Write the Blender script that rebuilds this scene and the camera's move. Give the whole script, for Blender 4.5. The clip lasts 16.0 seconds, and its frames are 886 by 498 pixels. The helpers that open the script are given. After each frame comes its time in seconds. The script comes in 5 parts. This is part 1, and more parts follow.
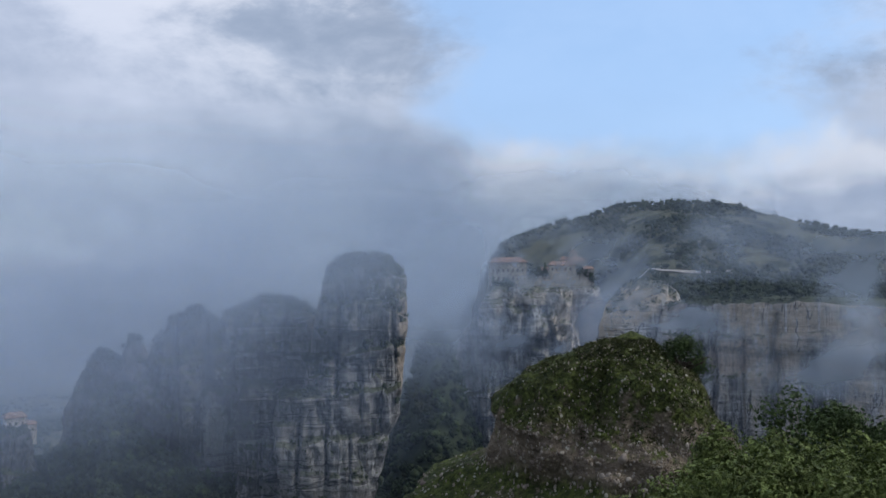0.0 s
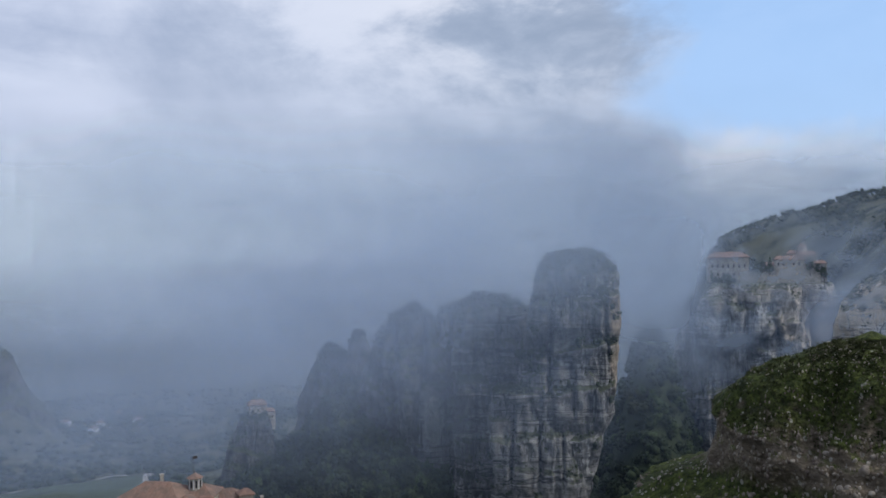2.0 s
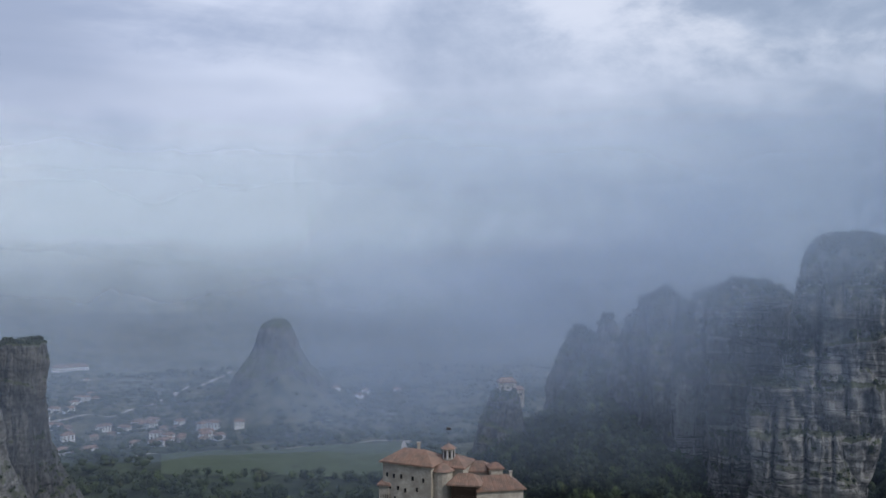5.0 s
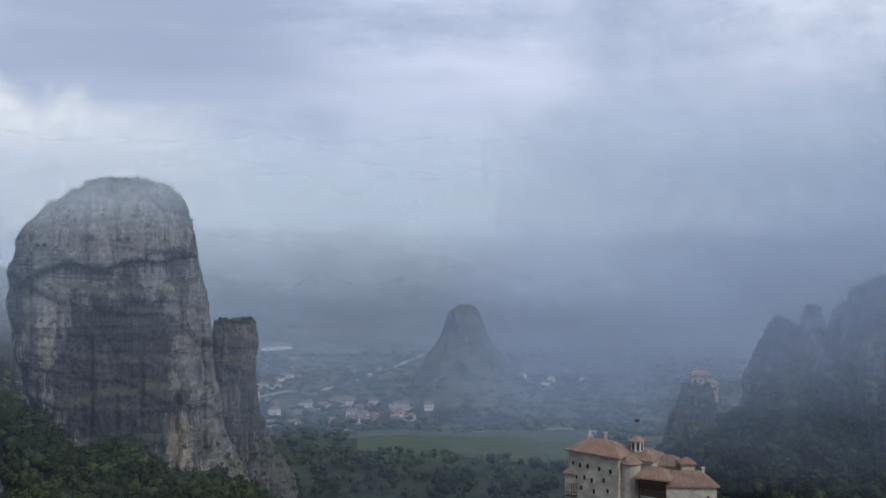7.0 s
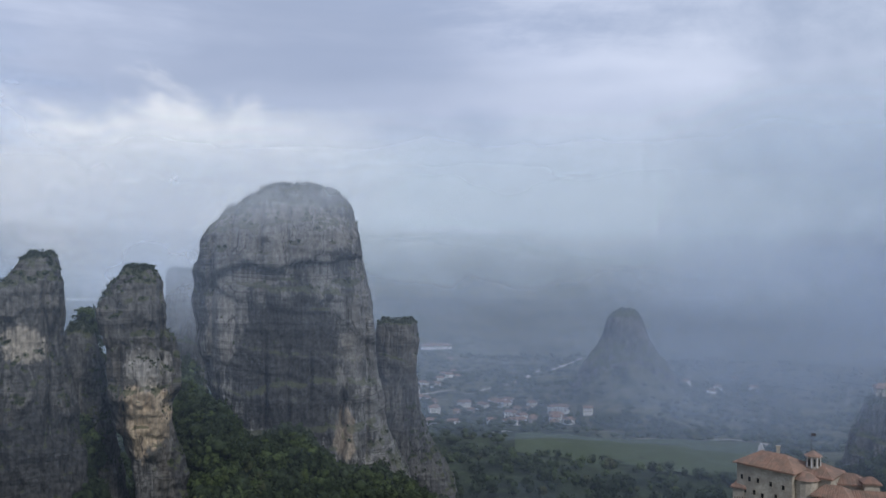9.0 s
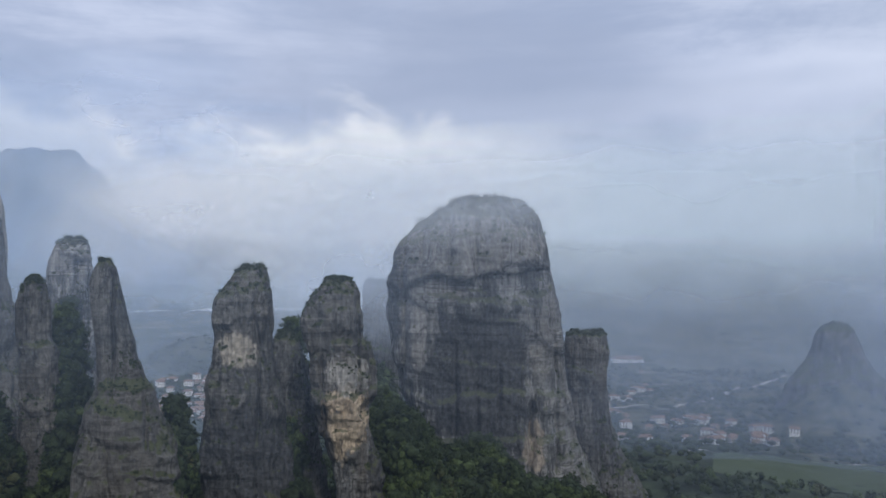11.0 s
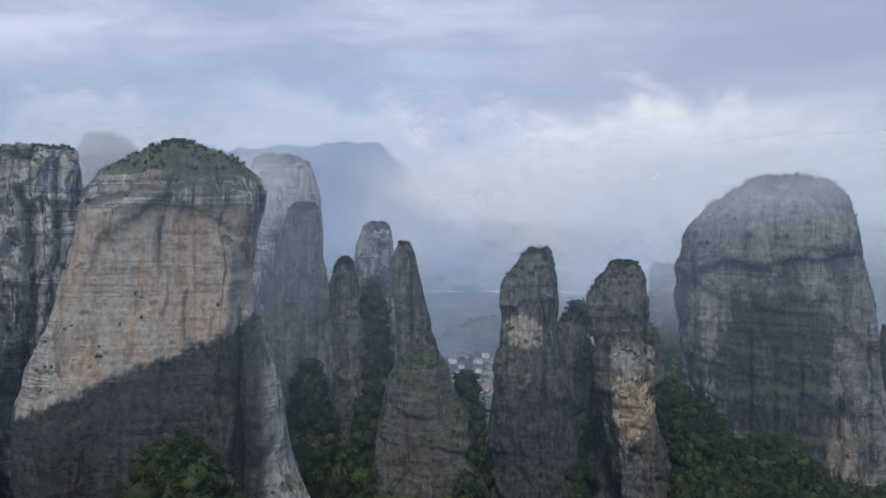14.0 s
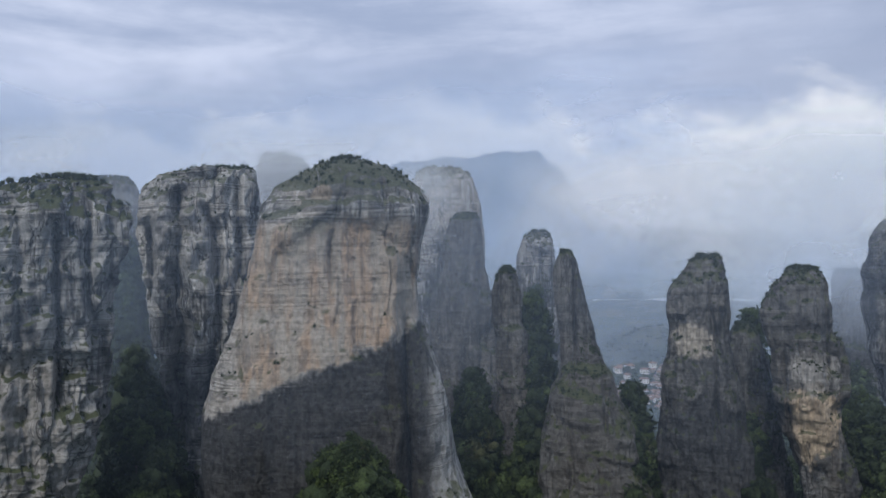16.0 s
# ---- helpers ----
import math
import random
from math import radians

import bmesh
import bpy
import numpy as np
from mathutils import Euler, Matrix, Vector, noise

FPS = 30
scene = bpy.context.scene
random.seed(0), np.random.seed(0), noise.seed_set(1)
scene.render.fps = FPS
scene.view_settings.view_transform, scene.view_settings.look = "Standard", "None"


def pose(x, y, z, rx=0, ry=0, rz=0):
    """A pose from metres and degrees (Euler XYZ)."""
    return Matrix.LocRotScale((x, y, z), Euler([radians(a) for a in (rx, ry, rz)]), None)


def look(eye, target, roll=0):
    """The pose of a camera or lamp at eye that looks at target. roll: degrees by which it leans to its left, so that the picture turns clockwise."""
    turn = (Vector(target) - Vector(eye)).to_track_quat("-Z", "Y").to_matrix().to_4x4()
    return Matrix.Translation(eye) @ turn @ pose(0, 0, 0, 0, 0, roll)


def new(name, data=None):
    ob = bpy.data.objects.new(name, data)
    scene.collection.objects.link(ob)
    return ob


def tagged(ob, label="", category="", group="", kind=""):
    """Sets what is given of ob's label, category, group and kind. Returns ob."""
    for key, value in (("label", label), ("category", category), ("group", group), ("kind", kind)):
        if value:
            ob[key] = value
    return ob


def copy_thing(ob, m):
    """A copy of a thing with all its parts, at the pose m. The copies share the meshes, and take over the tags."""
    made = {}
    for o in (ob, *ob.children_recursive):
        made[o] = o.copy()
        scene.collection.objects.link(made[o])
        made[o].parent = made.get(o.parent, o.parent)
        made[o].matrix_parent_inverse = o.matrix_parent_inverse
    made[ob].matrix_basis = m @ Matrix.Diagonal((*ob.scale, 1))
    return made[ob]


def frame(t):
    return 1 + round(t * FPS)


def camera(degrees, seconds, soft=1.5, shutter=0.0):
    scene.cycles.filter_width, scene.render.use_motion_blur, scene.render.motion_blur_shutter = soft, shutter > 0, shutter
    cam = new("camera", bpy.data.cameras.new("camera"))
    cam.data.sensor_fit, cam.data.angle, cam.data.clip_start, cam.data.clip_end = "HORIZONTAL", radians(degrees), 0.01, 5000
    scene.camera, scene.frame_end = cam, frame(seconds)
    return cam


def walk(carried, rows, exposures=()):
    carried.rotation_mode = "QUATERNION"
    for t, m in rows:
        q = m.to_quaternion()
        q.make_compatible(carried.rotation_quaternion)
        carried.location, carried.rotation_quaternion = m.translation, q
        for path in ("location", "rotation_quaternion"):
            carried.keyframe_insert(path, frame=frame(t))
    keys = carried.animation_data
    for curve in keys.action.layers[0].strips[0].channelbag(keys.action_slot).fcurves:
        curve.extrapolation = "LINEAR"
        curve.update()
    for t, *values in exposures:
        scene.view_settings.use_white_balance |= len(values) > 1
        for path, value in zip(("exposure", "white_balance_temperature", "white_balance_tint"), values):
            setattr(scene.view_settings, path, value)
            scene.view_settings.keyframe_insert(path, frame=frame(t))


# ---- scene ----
cam = camera(56.47, 16.0, soft=1.5)


def aim(t, yaw, pitch, roll):
    y, p = radians(yaw), radians(pitch)
    return t, look((0, 0, 0), (math.sin(y) * math.cos(p), math.cos(y) * math.cos(p), math.sin(p)), roll)


# seconds, turn to the right, tilt upwards, lean
walk(cam, [aim(*row) for row in [
    (0.0, 0.00, 2.05, -0.22),
    (0.5, -2.87, 1.59, -0.30),
    (1.0, -7.13, 1.69, -0.19),
    (1.5, -10.80, 1.83, -0.38),
    (2.0, -14.56, 1.98, -0.66),
    (2.5, -17.75, 1.91, -0.48),
    (3.0, -20.48, 1.58, -0.13),
    (3.5, -23.53, 1.51, -0.02),
    (6.0, -37.38, 0.23, 0.26),
    (6.5, -40.74, 0.07, 0.27),
    (7.0, -44.62, -0.15, 0.34),
    (7.5, -47.90, -0.15, 0.48),
    (8.0, -50.28, -0.14, 0.63),
    (8.5, -52.40, 0.03, 0.60),
    (9.0, -55.59, -0.10, 0.45),
    (11.5, -71.62, 0.85, -0.09),
    (12.0, -74.50, 0.94, -0.17),
    (12.5, -76.92, 0.89, -0.01),
    (13.0, -79.71, 0.66, 0.21),
    (13.5, -83.98, -0.28, 0.31),
    (14.0, -88.15, -0.52, 0.12),
    (14.5, -91.09, 0.05, -0.37),
    (15.0, -94.24, 0.37, -0.44),
    (15.5, -97.15, 0.35, -0.55),
    (16.0, -99.30, 0.16, -0.88),
]])


# ---------------------------------------------------------------- node helpers
def tree_of(m):
    m.use_nodes = True
    m.node_tree.nodes.clear()
    return m.node_tree


class Nodes:
    """Short hand for node trees."""

    def __init__(self, tree):
        self.t = tree

    def n(self, kind, ins=(), **props):
        nd = self.t.nodes.new(kind)
        for k, v in props.items():
            setattr(nd, k, v)
        for k, v in dict(ins).items():
            self.put(nd.inputs[k], v)
        return nd

    def put(self, sock, v):
        if isinstance(v, bpy.types.NodeSocket):
            self.t.links.new(v, sock)
        elif isinstance(v, (tuple, list)) and len(v) == 3 and len(sock.default_value) == 4:
            sock.default_value = (*v, 1)
        else:
            sock.default_value = v

    def math(self, op, a, b=0.0, c=0.0, clamp=False):
        nd = self.n("ShaderNodeMath", operation=op, use_clamp=clamp)
        for s, v in zip(nd.inputs, (a, b, c)):
            self.put(s, v)
        return nd.outputs[0]

    def step(self, v, lo, hi, a=0.0, b=1.0):
        nd = self.n("ShaderNodeMapRange", {"Value": v, "From Min": lo, "From Max": hi, "To Min": a, "To Max": b}, interpolation_type="SMOOTHSTEP")
        return nd.outputs[0]

    def mix(self, f, a, b, blend="MIX"):
        nd = self.n("ShaderNodeMix", data_type="RGBA", blend_type=blend)
        self.put(nd.inputs[0], f)
        self.put(nd.inputs[6], a)
        self.put(nd.inputs[7], b)
        return nd.outputs[2]

    def noise(self, vec, scale, detail=5.0, rough=0.55, distort=0.0):
        nd = self.n("ShaderNodeTexNoise", {"Vector": vec, "Scale": scale, "Detail": detail, "Roughness": rough, "Distortion": distort})
        return nd.outputs[0]

    def scaled(self, vec, sx, sy, sz, loc=(0, 0, 0), rot=(0, 0, 0)):
        nd = self.n("ShaderNodeMapping", {"Vector": vec, "Scale": (sx, sy, sz), "Location": loc, "Rotation": rot})
        return nd.outputs[0]

    def place(self):
        return self.n("ShaderNodeNewGeometry").outputs["Position"]

    def surface(self, color, rough=0.9, bump=None, strength=0.5, distance=0.3, spec=0.2):
        b = self.n("ShaderNodeBsdfPrincipled", {"Base Color": color, "Roughness": rough, "Specular IOR Level": spec})
        if bump is not None:
            bp = self.n("ShaderNodeBump", {"Height": bump, "Strength": strength, "Distance": distance})
            self.put(b.inputs["Normal"], bp.outputs[0])
        o = self.n("ShaderNodeOutputMaterial")
        self.t.links.new(b.outputs[0], o.inputs[0])
        return b


def nodes(name):
    m = bpy.data.materials.new(name)
    return m, Nodes(tree_of(m))


# ---------------------------------------------------------------- sky, sun
SUN_AZ, SUN_EL = 95.0, 43.0
world = bpy.data.worlds.new("sky")
scene.world = world
world.use_nodes = True
world.node_tree.nodes.clear()
w = Nodes(world.node_tree)
way = w.n("ShaderNodeTexCoord").outputs["Generated"]
sep = w.n("ShaderNodeSeparateXYZ", {0: way}).outputs
up = sep[2]
clear = w.n("ShaderNodeTexSky", sky_type="NISHITA", sun_disc=False, sun_elevation=radians(SUN_EL), sun_rotation=radians(SUN_AZ), air_density=1.0, dust_density=1.5)
# stratus in long level streaks, heaped cloud over it
strat = w.noise(w.scaled(way, 1.6, 1.6, 9.0), 2.1, 6, 0.55, 0.35)
heap = w.noise(w.scaled(way, 1.3, 1.3, 2.2), 3.1, 8, 0.6, 0.3)
fine = w.noise(w.scaled(way, 1.0, 1.0, 1.8), 9.0, 6, 0.6, 0.4)
north = w.step(w.math("ADD", sep[1], w.math("MULTIPLY", sep[0], 0.25)), 0.45, 0.95)
body = w.math("ADD", w.math("MULTIPLY", strat, 0.6), w.math("MULTIPLY", heap, 0.4))
light = w.step(body, 0.36, 0.66)
grey = w.mix(light, (0.37, 0.45, 0.64), (0.64, 0.71, 0.90))
lightn = w.step(w.math("ADD", heap, w.math("MULTIPLY", w.math("SUBTRACT", fine, 0.5), 0.35)), 0.42, 0.66)
shade_ = w.mix(w.step(w.math("ADD", w.math("MULTIPLY", fine, 0.5), w.math("MULTIPLY", heap, 0.5)), 0.36, 0.62), (0.32, 0.40, 0.55), (0.50, 0.58, 0.74))
greyn = w.mix(w.math("MULTIPLY", lightn, w.step(up, 0.16, 0.32)), shade_, (0.78, 0.82, 0.93))
cloud = w.mix(north, grey, greyn)
# a heavier stretch of stratus to the west, a thinner one to the north-west
west = w.math("ADD", w.math("MULTIPLY", sep[0], -0.933), w.math("MULTIPLY", sep[1], 0.358))
heavy = w.math("MULTIPLY", w.step(w.math("ADD", west, w.math("MULTIPLY", w.math("SUBTRACT", heap, 0.5), 0.2)), 0.90, 0.98), w.step(up, 0.10, 0.2))
cloud = w.mix(w.math("MULTIPLY", heavy, 0.8), cloud, (0.36, 0.43, 0.60))
nw = w.math("ADD", w.math("MULTIPLY", sep[0], -0.545), w.math("MULTIPLY", sep[1], 0.839))
veil = w.step(w.math("ADD", nw, w.math("MULTIPLY", w.math("SUBTRACT", heap, 0.5), 0.2)), 0.89, 0.98)
cloud = w.mix(w.math("MULTIPLY", veil, 0.5), cloud, (0.66, 0.73, 0.90))
# milky mist low over the valley
low = w.step(w.math("ADD", up, w.math("MULTIPLY", w.math("SUBTRACT", heap, 0.5), 0.25)), -0.02, 0.24)
cloud = w.mix(low, w.mix(veil, (0.43, 0.51, 0.67), (0.52, 0.60, 0.77)), cloud)
side_ = w.math("ADD", w.math("MULTIPLY", sep[0], -0.9945), w.math("MULTIPLY", sep[1], 0.1045))
rag = w.math("MULTIPLY", w.math("SUBTRACT", w.math("ADD", w.math("MULTIPLY", fine, 0.6), w.math("MULTIPLY", heap, 0.4)), 0.5), 0.30)
bank = w.math("MULTIPLY", w.step(w.math("ADD", side_, w.math("MULTIPLY", rag, 0.5)), 0.88, 0.975), w.step(w.math("ADD", up, rag), 0.175, 0.120))
cloud = w.mix(w.math("MULTIPLY", bank, 0.95), cloud, (0.92, 0.94, 0.99))
side_b = w.math("ADD", w.math("MULTIPLY", sep[0], -0.914), w.math("MULTIPLY", sep[1], -0.407))
bank_b = w.math("MULTIPLY", w.step(w.math("ADD", side_b, w.math("MULTIPLY", rag, 0.3)), 0.93, 0.985), w.step(w.math("ADD", up, w.math("MULTIPLY", rag, 1.2)), 0.150, 0.100))
cloud = w.mix(w.math("MULTIPLY", bank_b, 0.85), cloud, (0.84, 0.87, 0.95))
# white heaps over the northern hill
band = w.math("MULTIPLY", w.step(w.math("ABSOLUTE", w.math("SUBTRACT", w.math("ADD", up, rag), 0.135)), 0.055, 0.01), w.step(sep[0], -0.02, 0.10))
cloud = w.mix(w.math("MULTIPLY", w.math("MULTIPLY", band, north), 0.8), cloud, (0.76, 0.81, 0.92))
# the break in the cloud, towards the north-east
hole = w.n("ShaderNodeVectorMath", {0: way, 1: (0.209, 0.904, 0.375)}, operation="DOT_PRODUCT").outputs["Value"]
hole = w.math("ADD", hole, w.math("MULTIPLY", w.math("SUBTRACT", heap, 0.5), 0.10))
gap = w.math("MULTIPLY", w.step(hole, 0.952, 0.982), 0.93)
b1 = w.n("ShaderNodeBackground", {0: cloud, 1: 1.0})
bluer = w.mix(0.55, clear.outputs[0], (4.0, 6.4, 10.5))
b2 = w.n("ShaderNodeBackground", {0: bluer, 1: 0.125})
mixb = w.n("ShaderNodeMixShader", {0: gap, 1: b1.outputs[0], 2: b2.outputs[0]})
w.t.links.new(mixb.outputs[0], w.n("ShaderNodeOutputWorld").inputs[0])

sun = new("sun", bpy.data.lights.new("sun", "SUN"))
sun.data.energy, sun.data.angle, sun.data.color = 1.75, radians(14), (1.0, 0.98, 0.95)
sa, se = radians(SUN_AZ), radians(SUN_EL)
sun.matrix_world = look((math.sin(sa) * math.cos(se) * 90, math.cos(sa) * math.cos(se) * 90, math.sin(se) * 90), (0, 0, 0))


# ---------------------------------------------------------------- materials
def rock_material(name, tone=1.0, warm=0.35, dark=0.55, moss=0.5, seed=0.0, strata=0.5, stain=None, scars_and_shading=(), joints=0.8):
    """Weathered conglomerate: beds, run-off streaks, cracks, pale breaks, moss on ledges."""
    m, k = nodes(name)
    p = k.n("ShaderNodeVectorMath", {0: k.place(), 1: (seed * 37, seed * 53, seed * 11)}, operation="ADD").outputs[0]
    broad = k.noise(k.scaled(p, 0.020, 0.020, 0.013), 1.0, 4, 0.55, 0.6)
    edges = k.noise(k.scaled(p, 0.050, 0.050, 0.026), 1.0, 7, 0.62, 0.8)
    streak = k.noise(k.scaled(p, 0.24, 0.24, 0.010), 1.0, 5, 0.55, 0.25)
    thin = k.noise(k.scaled(p, 0.75, 0.75, 0.020), 1.0, 4, 0.6, 0.2)
    beds = k.noise(k.scaled(p, 0.010, 0.010, 0.17), 1.0, 6, 0.6, 0.5)
    crack = k.noise(k.scaled(p, 0.105, 0.105, 0.020), 1.0, 3, 0.5, 0.9)
    grain = k.noise(p, 0.55, 7, 0.66)
    g = 0.30 * tone
    col = k.mix(k.step(edges, 0.36, 0.62), (g * 0.50, g * 0.50, g * 0.49), (g * 1.18, g * 1.17, g * 1.11))
    tan = k.math("MULTIPLY", k.step(broad, 0.48, 0.62), warm)
    col = k.mix(tan, col, (0.50 * tone, 0.40 * tone, 0.28 * tone))
    # rain-washed pale runs
    runs = k.math("MULTIPLY", k.step(streak, 0.53, 0.58), k.step(thin, 0.40, 0.58))
    col = k.mix(k.math("MULTIPLY", runs, 0.7), col, (max(0.50 * tone, 0.15), max(0.485 * tone, 0.145), max(0.45 * tone, 0.135)))
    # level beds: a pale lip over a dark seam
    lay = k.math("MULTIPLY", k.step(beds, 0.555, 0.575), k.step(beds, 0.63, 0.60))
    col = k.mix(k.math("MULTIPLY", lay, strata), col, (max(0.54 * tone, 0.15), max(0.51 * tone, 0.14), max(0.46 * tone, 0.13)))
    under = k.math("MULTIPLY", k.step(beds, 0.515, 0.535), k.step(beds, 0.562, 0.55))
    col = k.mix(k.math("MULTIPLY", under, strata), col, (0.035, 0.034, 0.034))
    # black lichen hanging down the face in curtains
    wet = k.math("ADD", k.math("MULTIPLY", streak, 0.6), k.math("MULTIPLY", thin, 0.4))
    wet = k.math("MULTIPLY", k.step(wet, 0.485, 0.445), k.step(k.math("ADD", broad, k.math("MULTIPLY", edges, 0.5)), 0.82, 0.66))
    col = k.mix(k.math("MULTIPLY", wet, min(1.0, dark * 1.1)), col, (0.030, 0.032, 0.034))
    black = k.math("MULTIPLY", k.step(broad, 0.49, 0.42), k.step(k.math("ADD", edges, k.math("MULTIPLY", thin, 0.4)), 0.74, 0.64))
    col = k.mix(k.math("MULTIPLY", black, dark * 0.85), col, (0.045, 0.046, 0.046))
    rag_ = k.math("MULTIPLY", k.math("SUBTRACT", k.noise(k.scaled(p, 1, 1, 0.6), 0.13, 7, 0.7), 0.5), 1.9)
    # hand-placed patches: broken rock and grass, also light and shade painted as colour
    for az_, d_, el_, ru, rz, sc, amt in scars_and_shading:
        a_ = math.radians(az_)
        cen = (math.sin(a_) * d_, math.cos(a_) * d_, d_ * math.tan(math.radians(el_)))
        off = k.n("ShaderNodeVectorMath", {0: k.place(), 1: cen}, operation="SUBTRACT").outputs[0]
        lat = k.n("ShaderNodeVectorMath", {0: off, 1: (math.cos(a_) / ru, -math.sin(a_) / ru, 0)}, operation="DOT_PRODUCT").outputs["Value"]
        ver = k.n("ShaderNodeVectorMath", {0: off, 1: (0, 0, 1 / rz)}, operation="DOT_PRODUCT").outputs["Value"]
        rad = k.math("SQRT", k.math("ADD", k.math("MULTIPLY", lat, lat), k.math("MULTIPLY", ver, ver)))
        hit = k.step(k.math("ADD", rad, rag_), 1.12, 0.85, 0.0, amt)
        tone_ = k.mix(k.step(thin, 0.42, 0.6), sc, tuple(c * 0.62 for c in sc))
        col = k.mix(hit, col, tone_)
    if stain is not None:
        col = stain(k, p, col, streak, thin, broad, grain)
    # joints
    line = k.step(k.math("ABSOLUTE", k.math("SUBTRACT", crack, 0.5)), 0.012, 0.003)
    col = k.mix(k.math("MULTIPLY", line, k.step(edges, 0.40, 0.52, 0.0, joints)), col, (0.025, 0.025, 0.025))
    col = k.mix(k.step(grain, 0.36, 0.60), k.mix(0.30, col, (0.02, 0.02, 0.02)), k.mix(0.06, col, (0.5, 0.48, 0.45)))
    nz = k.n("ShaderNodeSeparateXYZ", {0: k.n("ShaderNodeNewGeometry").outputs["Normal"]}).outputs[2]
    green = k.step(k.math("ADD", nz, k.math("MULTIPLY", k.math("SUBTRACT", grain, 0.5), 0.7)), 0.38, 0.66)
    leaf = k.mix(k.noise(p, 0.25, 5, 0.65), (0.030, 0.036, 0.020), (0.100, 0.110, 0.050))
    col = k.mix(k.math("MULTIPLY", green, min(1.0, moss + 0.25)), col, leaf)
    bump = k.math("ADD", k.math("MULTIPLY", grain, 0.5), k.math("ADD", k.math("MULTIPLY", beds, 1.2), k.math("ADD", k.math("MULTIPLY", streak, 0.8), k.math("MULTIPLY", thin, 0.5))))
    k.surface(col, 0.9, bump, 1.0, 1.8)
    return m


def foliage(name, a, b, size=0.12, c=(0.16, 0.15, 0.06)):
    m, k = nodes(name)
    p = k.place()
    isl = k.n("ShaderNodeNewGeometry").outputs["Random Per Island"]
    col = k.mix(k.noise(p, size, 3, 0.6), a, b)
    col = k.mix(k.step(isl, 0.55, 1.0, 0.0, 0.7), col, b)
    col = k.mix(k.step(k.noise(p, size * 0.35, 2, 0.5), 0.62, 0.75, 0.0, 0.5), col, c)
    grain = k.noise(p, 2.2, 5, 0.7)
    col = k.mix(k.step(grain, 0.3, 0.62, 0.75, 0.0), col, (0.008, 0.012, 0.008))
    k.surface(col, 0.75, grain, 1.0, 0.6)
    return m


def ground_material():
    m, k = nodes("valley_ground")
    p = k.place()
    r = k.n("ShaderNodeVectorMath", {0: p}, operation="LENGTH").outputs["Value"]
    wood = k.noise(k.scaled(p, 1, 1, 0.2), 0.028, 8, 0.68)
    plots = k.n("ShaderNodeTexVoronoi", {"Vector": k.scaled(p, 1, 1.7, 0, rot=(0, 0, 0.5)), "Scale": 0.0075}).outputs["Color"]
    tone = k.n("ShaderNodeSeparateColor", {0: plots}).outputs[0]
    farm = k.mix(tone, (0.045, 0.062, 0.034), (0.14, 0.132, 0.085))
    forest = k.mix(k.step(wood, 0.35, 0.65), (0.014, 0.022, 0.012), (0.048, 0.062, 0.028))
    patch = k.math("MULTIPLY", k.step(k.noise(p, 0.0045, 5, 0.6), 0.46, 0.56), k.step(r, 1000, 2300))
    col = k.mix(patch, forest, farm)
    north_ = k.step(k.n("ShaderNodeSeparateXYZ", {0: p}).outputs[1], 560, 640)
    col = k.mix(k.math("MULTIPLY", k.math("MULTIPLY", north_, k.step(wood, 0.40, 0.55)), 0.85), col, (0.105, 0.102, 0.062))
    k.surface(col, 0.95, wood, 0.8, 4.0)
    return m


def plain(name, col, rough=0.85, vary=0.35, scale=0.8, dark=None, bump=0.3):
    """Painted or natural plain surface with stains at two sizes."""
    m, k = nodes(name)
    p = k.place()
    a, b = k.noise(p, scale, 6, 0.65), k.noise(p, scale * 7, 4, 0.6)
    d = dark or tuple(c * 0.55 for c in col)
    c = k.mix(k.step(a, 0.35, 0.7, vary, 0.0), col, d)
    c = k.mix(k.step(b, 0.3, 0.7, vary * 0.6, 0.0), c, d)
    k.surface(c, rough, b, bump, 0.05)
    return m


def tile_material(name, a, b):
    m, k = nodes(name)
    p = k.place()
    rnd = k.n("ShaderNodeObjectInfo").outputs["Random"]
    isl = k.n("ShaderNodeNewGeometry").outputs["Random Per Island"]
    c = k.mix(isl, a, b)
    c = k.mix(k.step(k.noise(p, 0.45, 7, 0.72), 0.42, 0.60, 0.0, 0.8), c, (0.115, 0.095, 0.08))
    c = k.mix(k.step(k.noise(p, 0.9, 5, 0.7), 0.55, 0.7, 0.0, 0.6), c, (0.36, 0.25, 0.19))
    c = k.mix(k.step(rnd, 0.0, 1.0, 0.0, 0.25), c, (0.30, 0.20, 0.14))
    k.surface(c, 0.85, k.noise(p, 6.0, 3, 0.6), 0.4, 0.05)
    return m


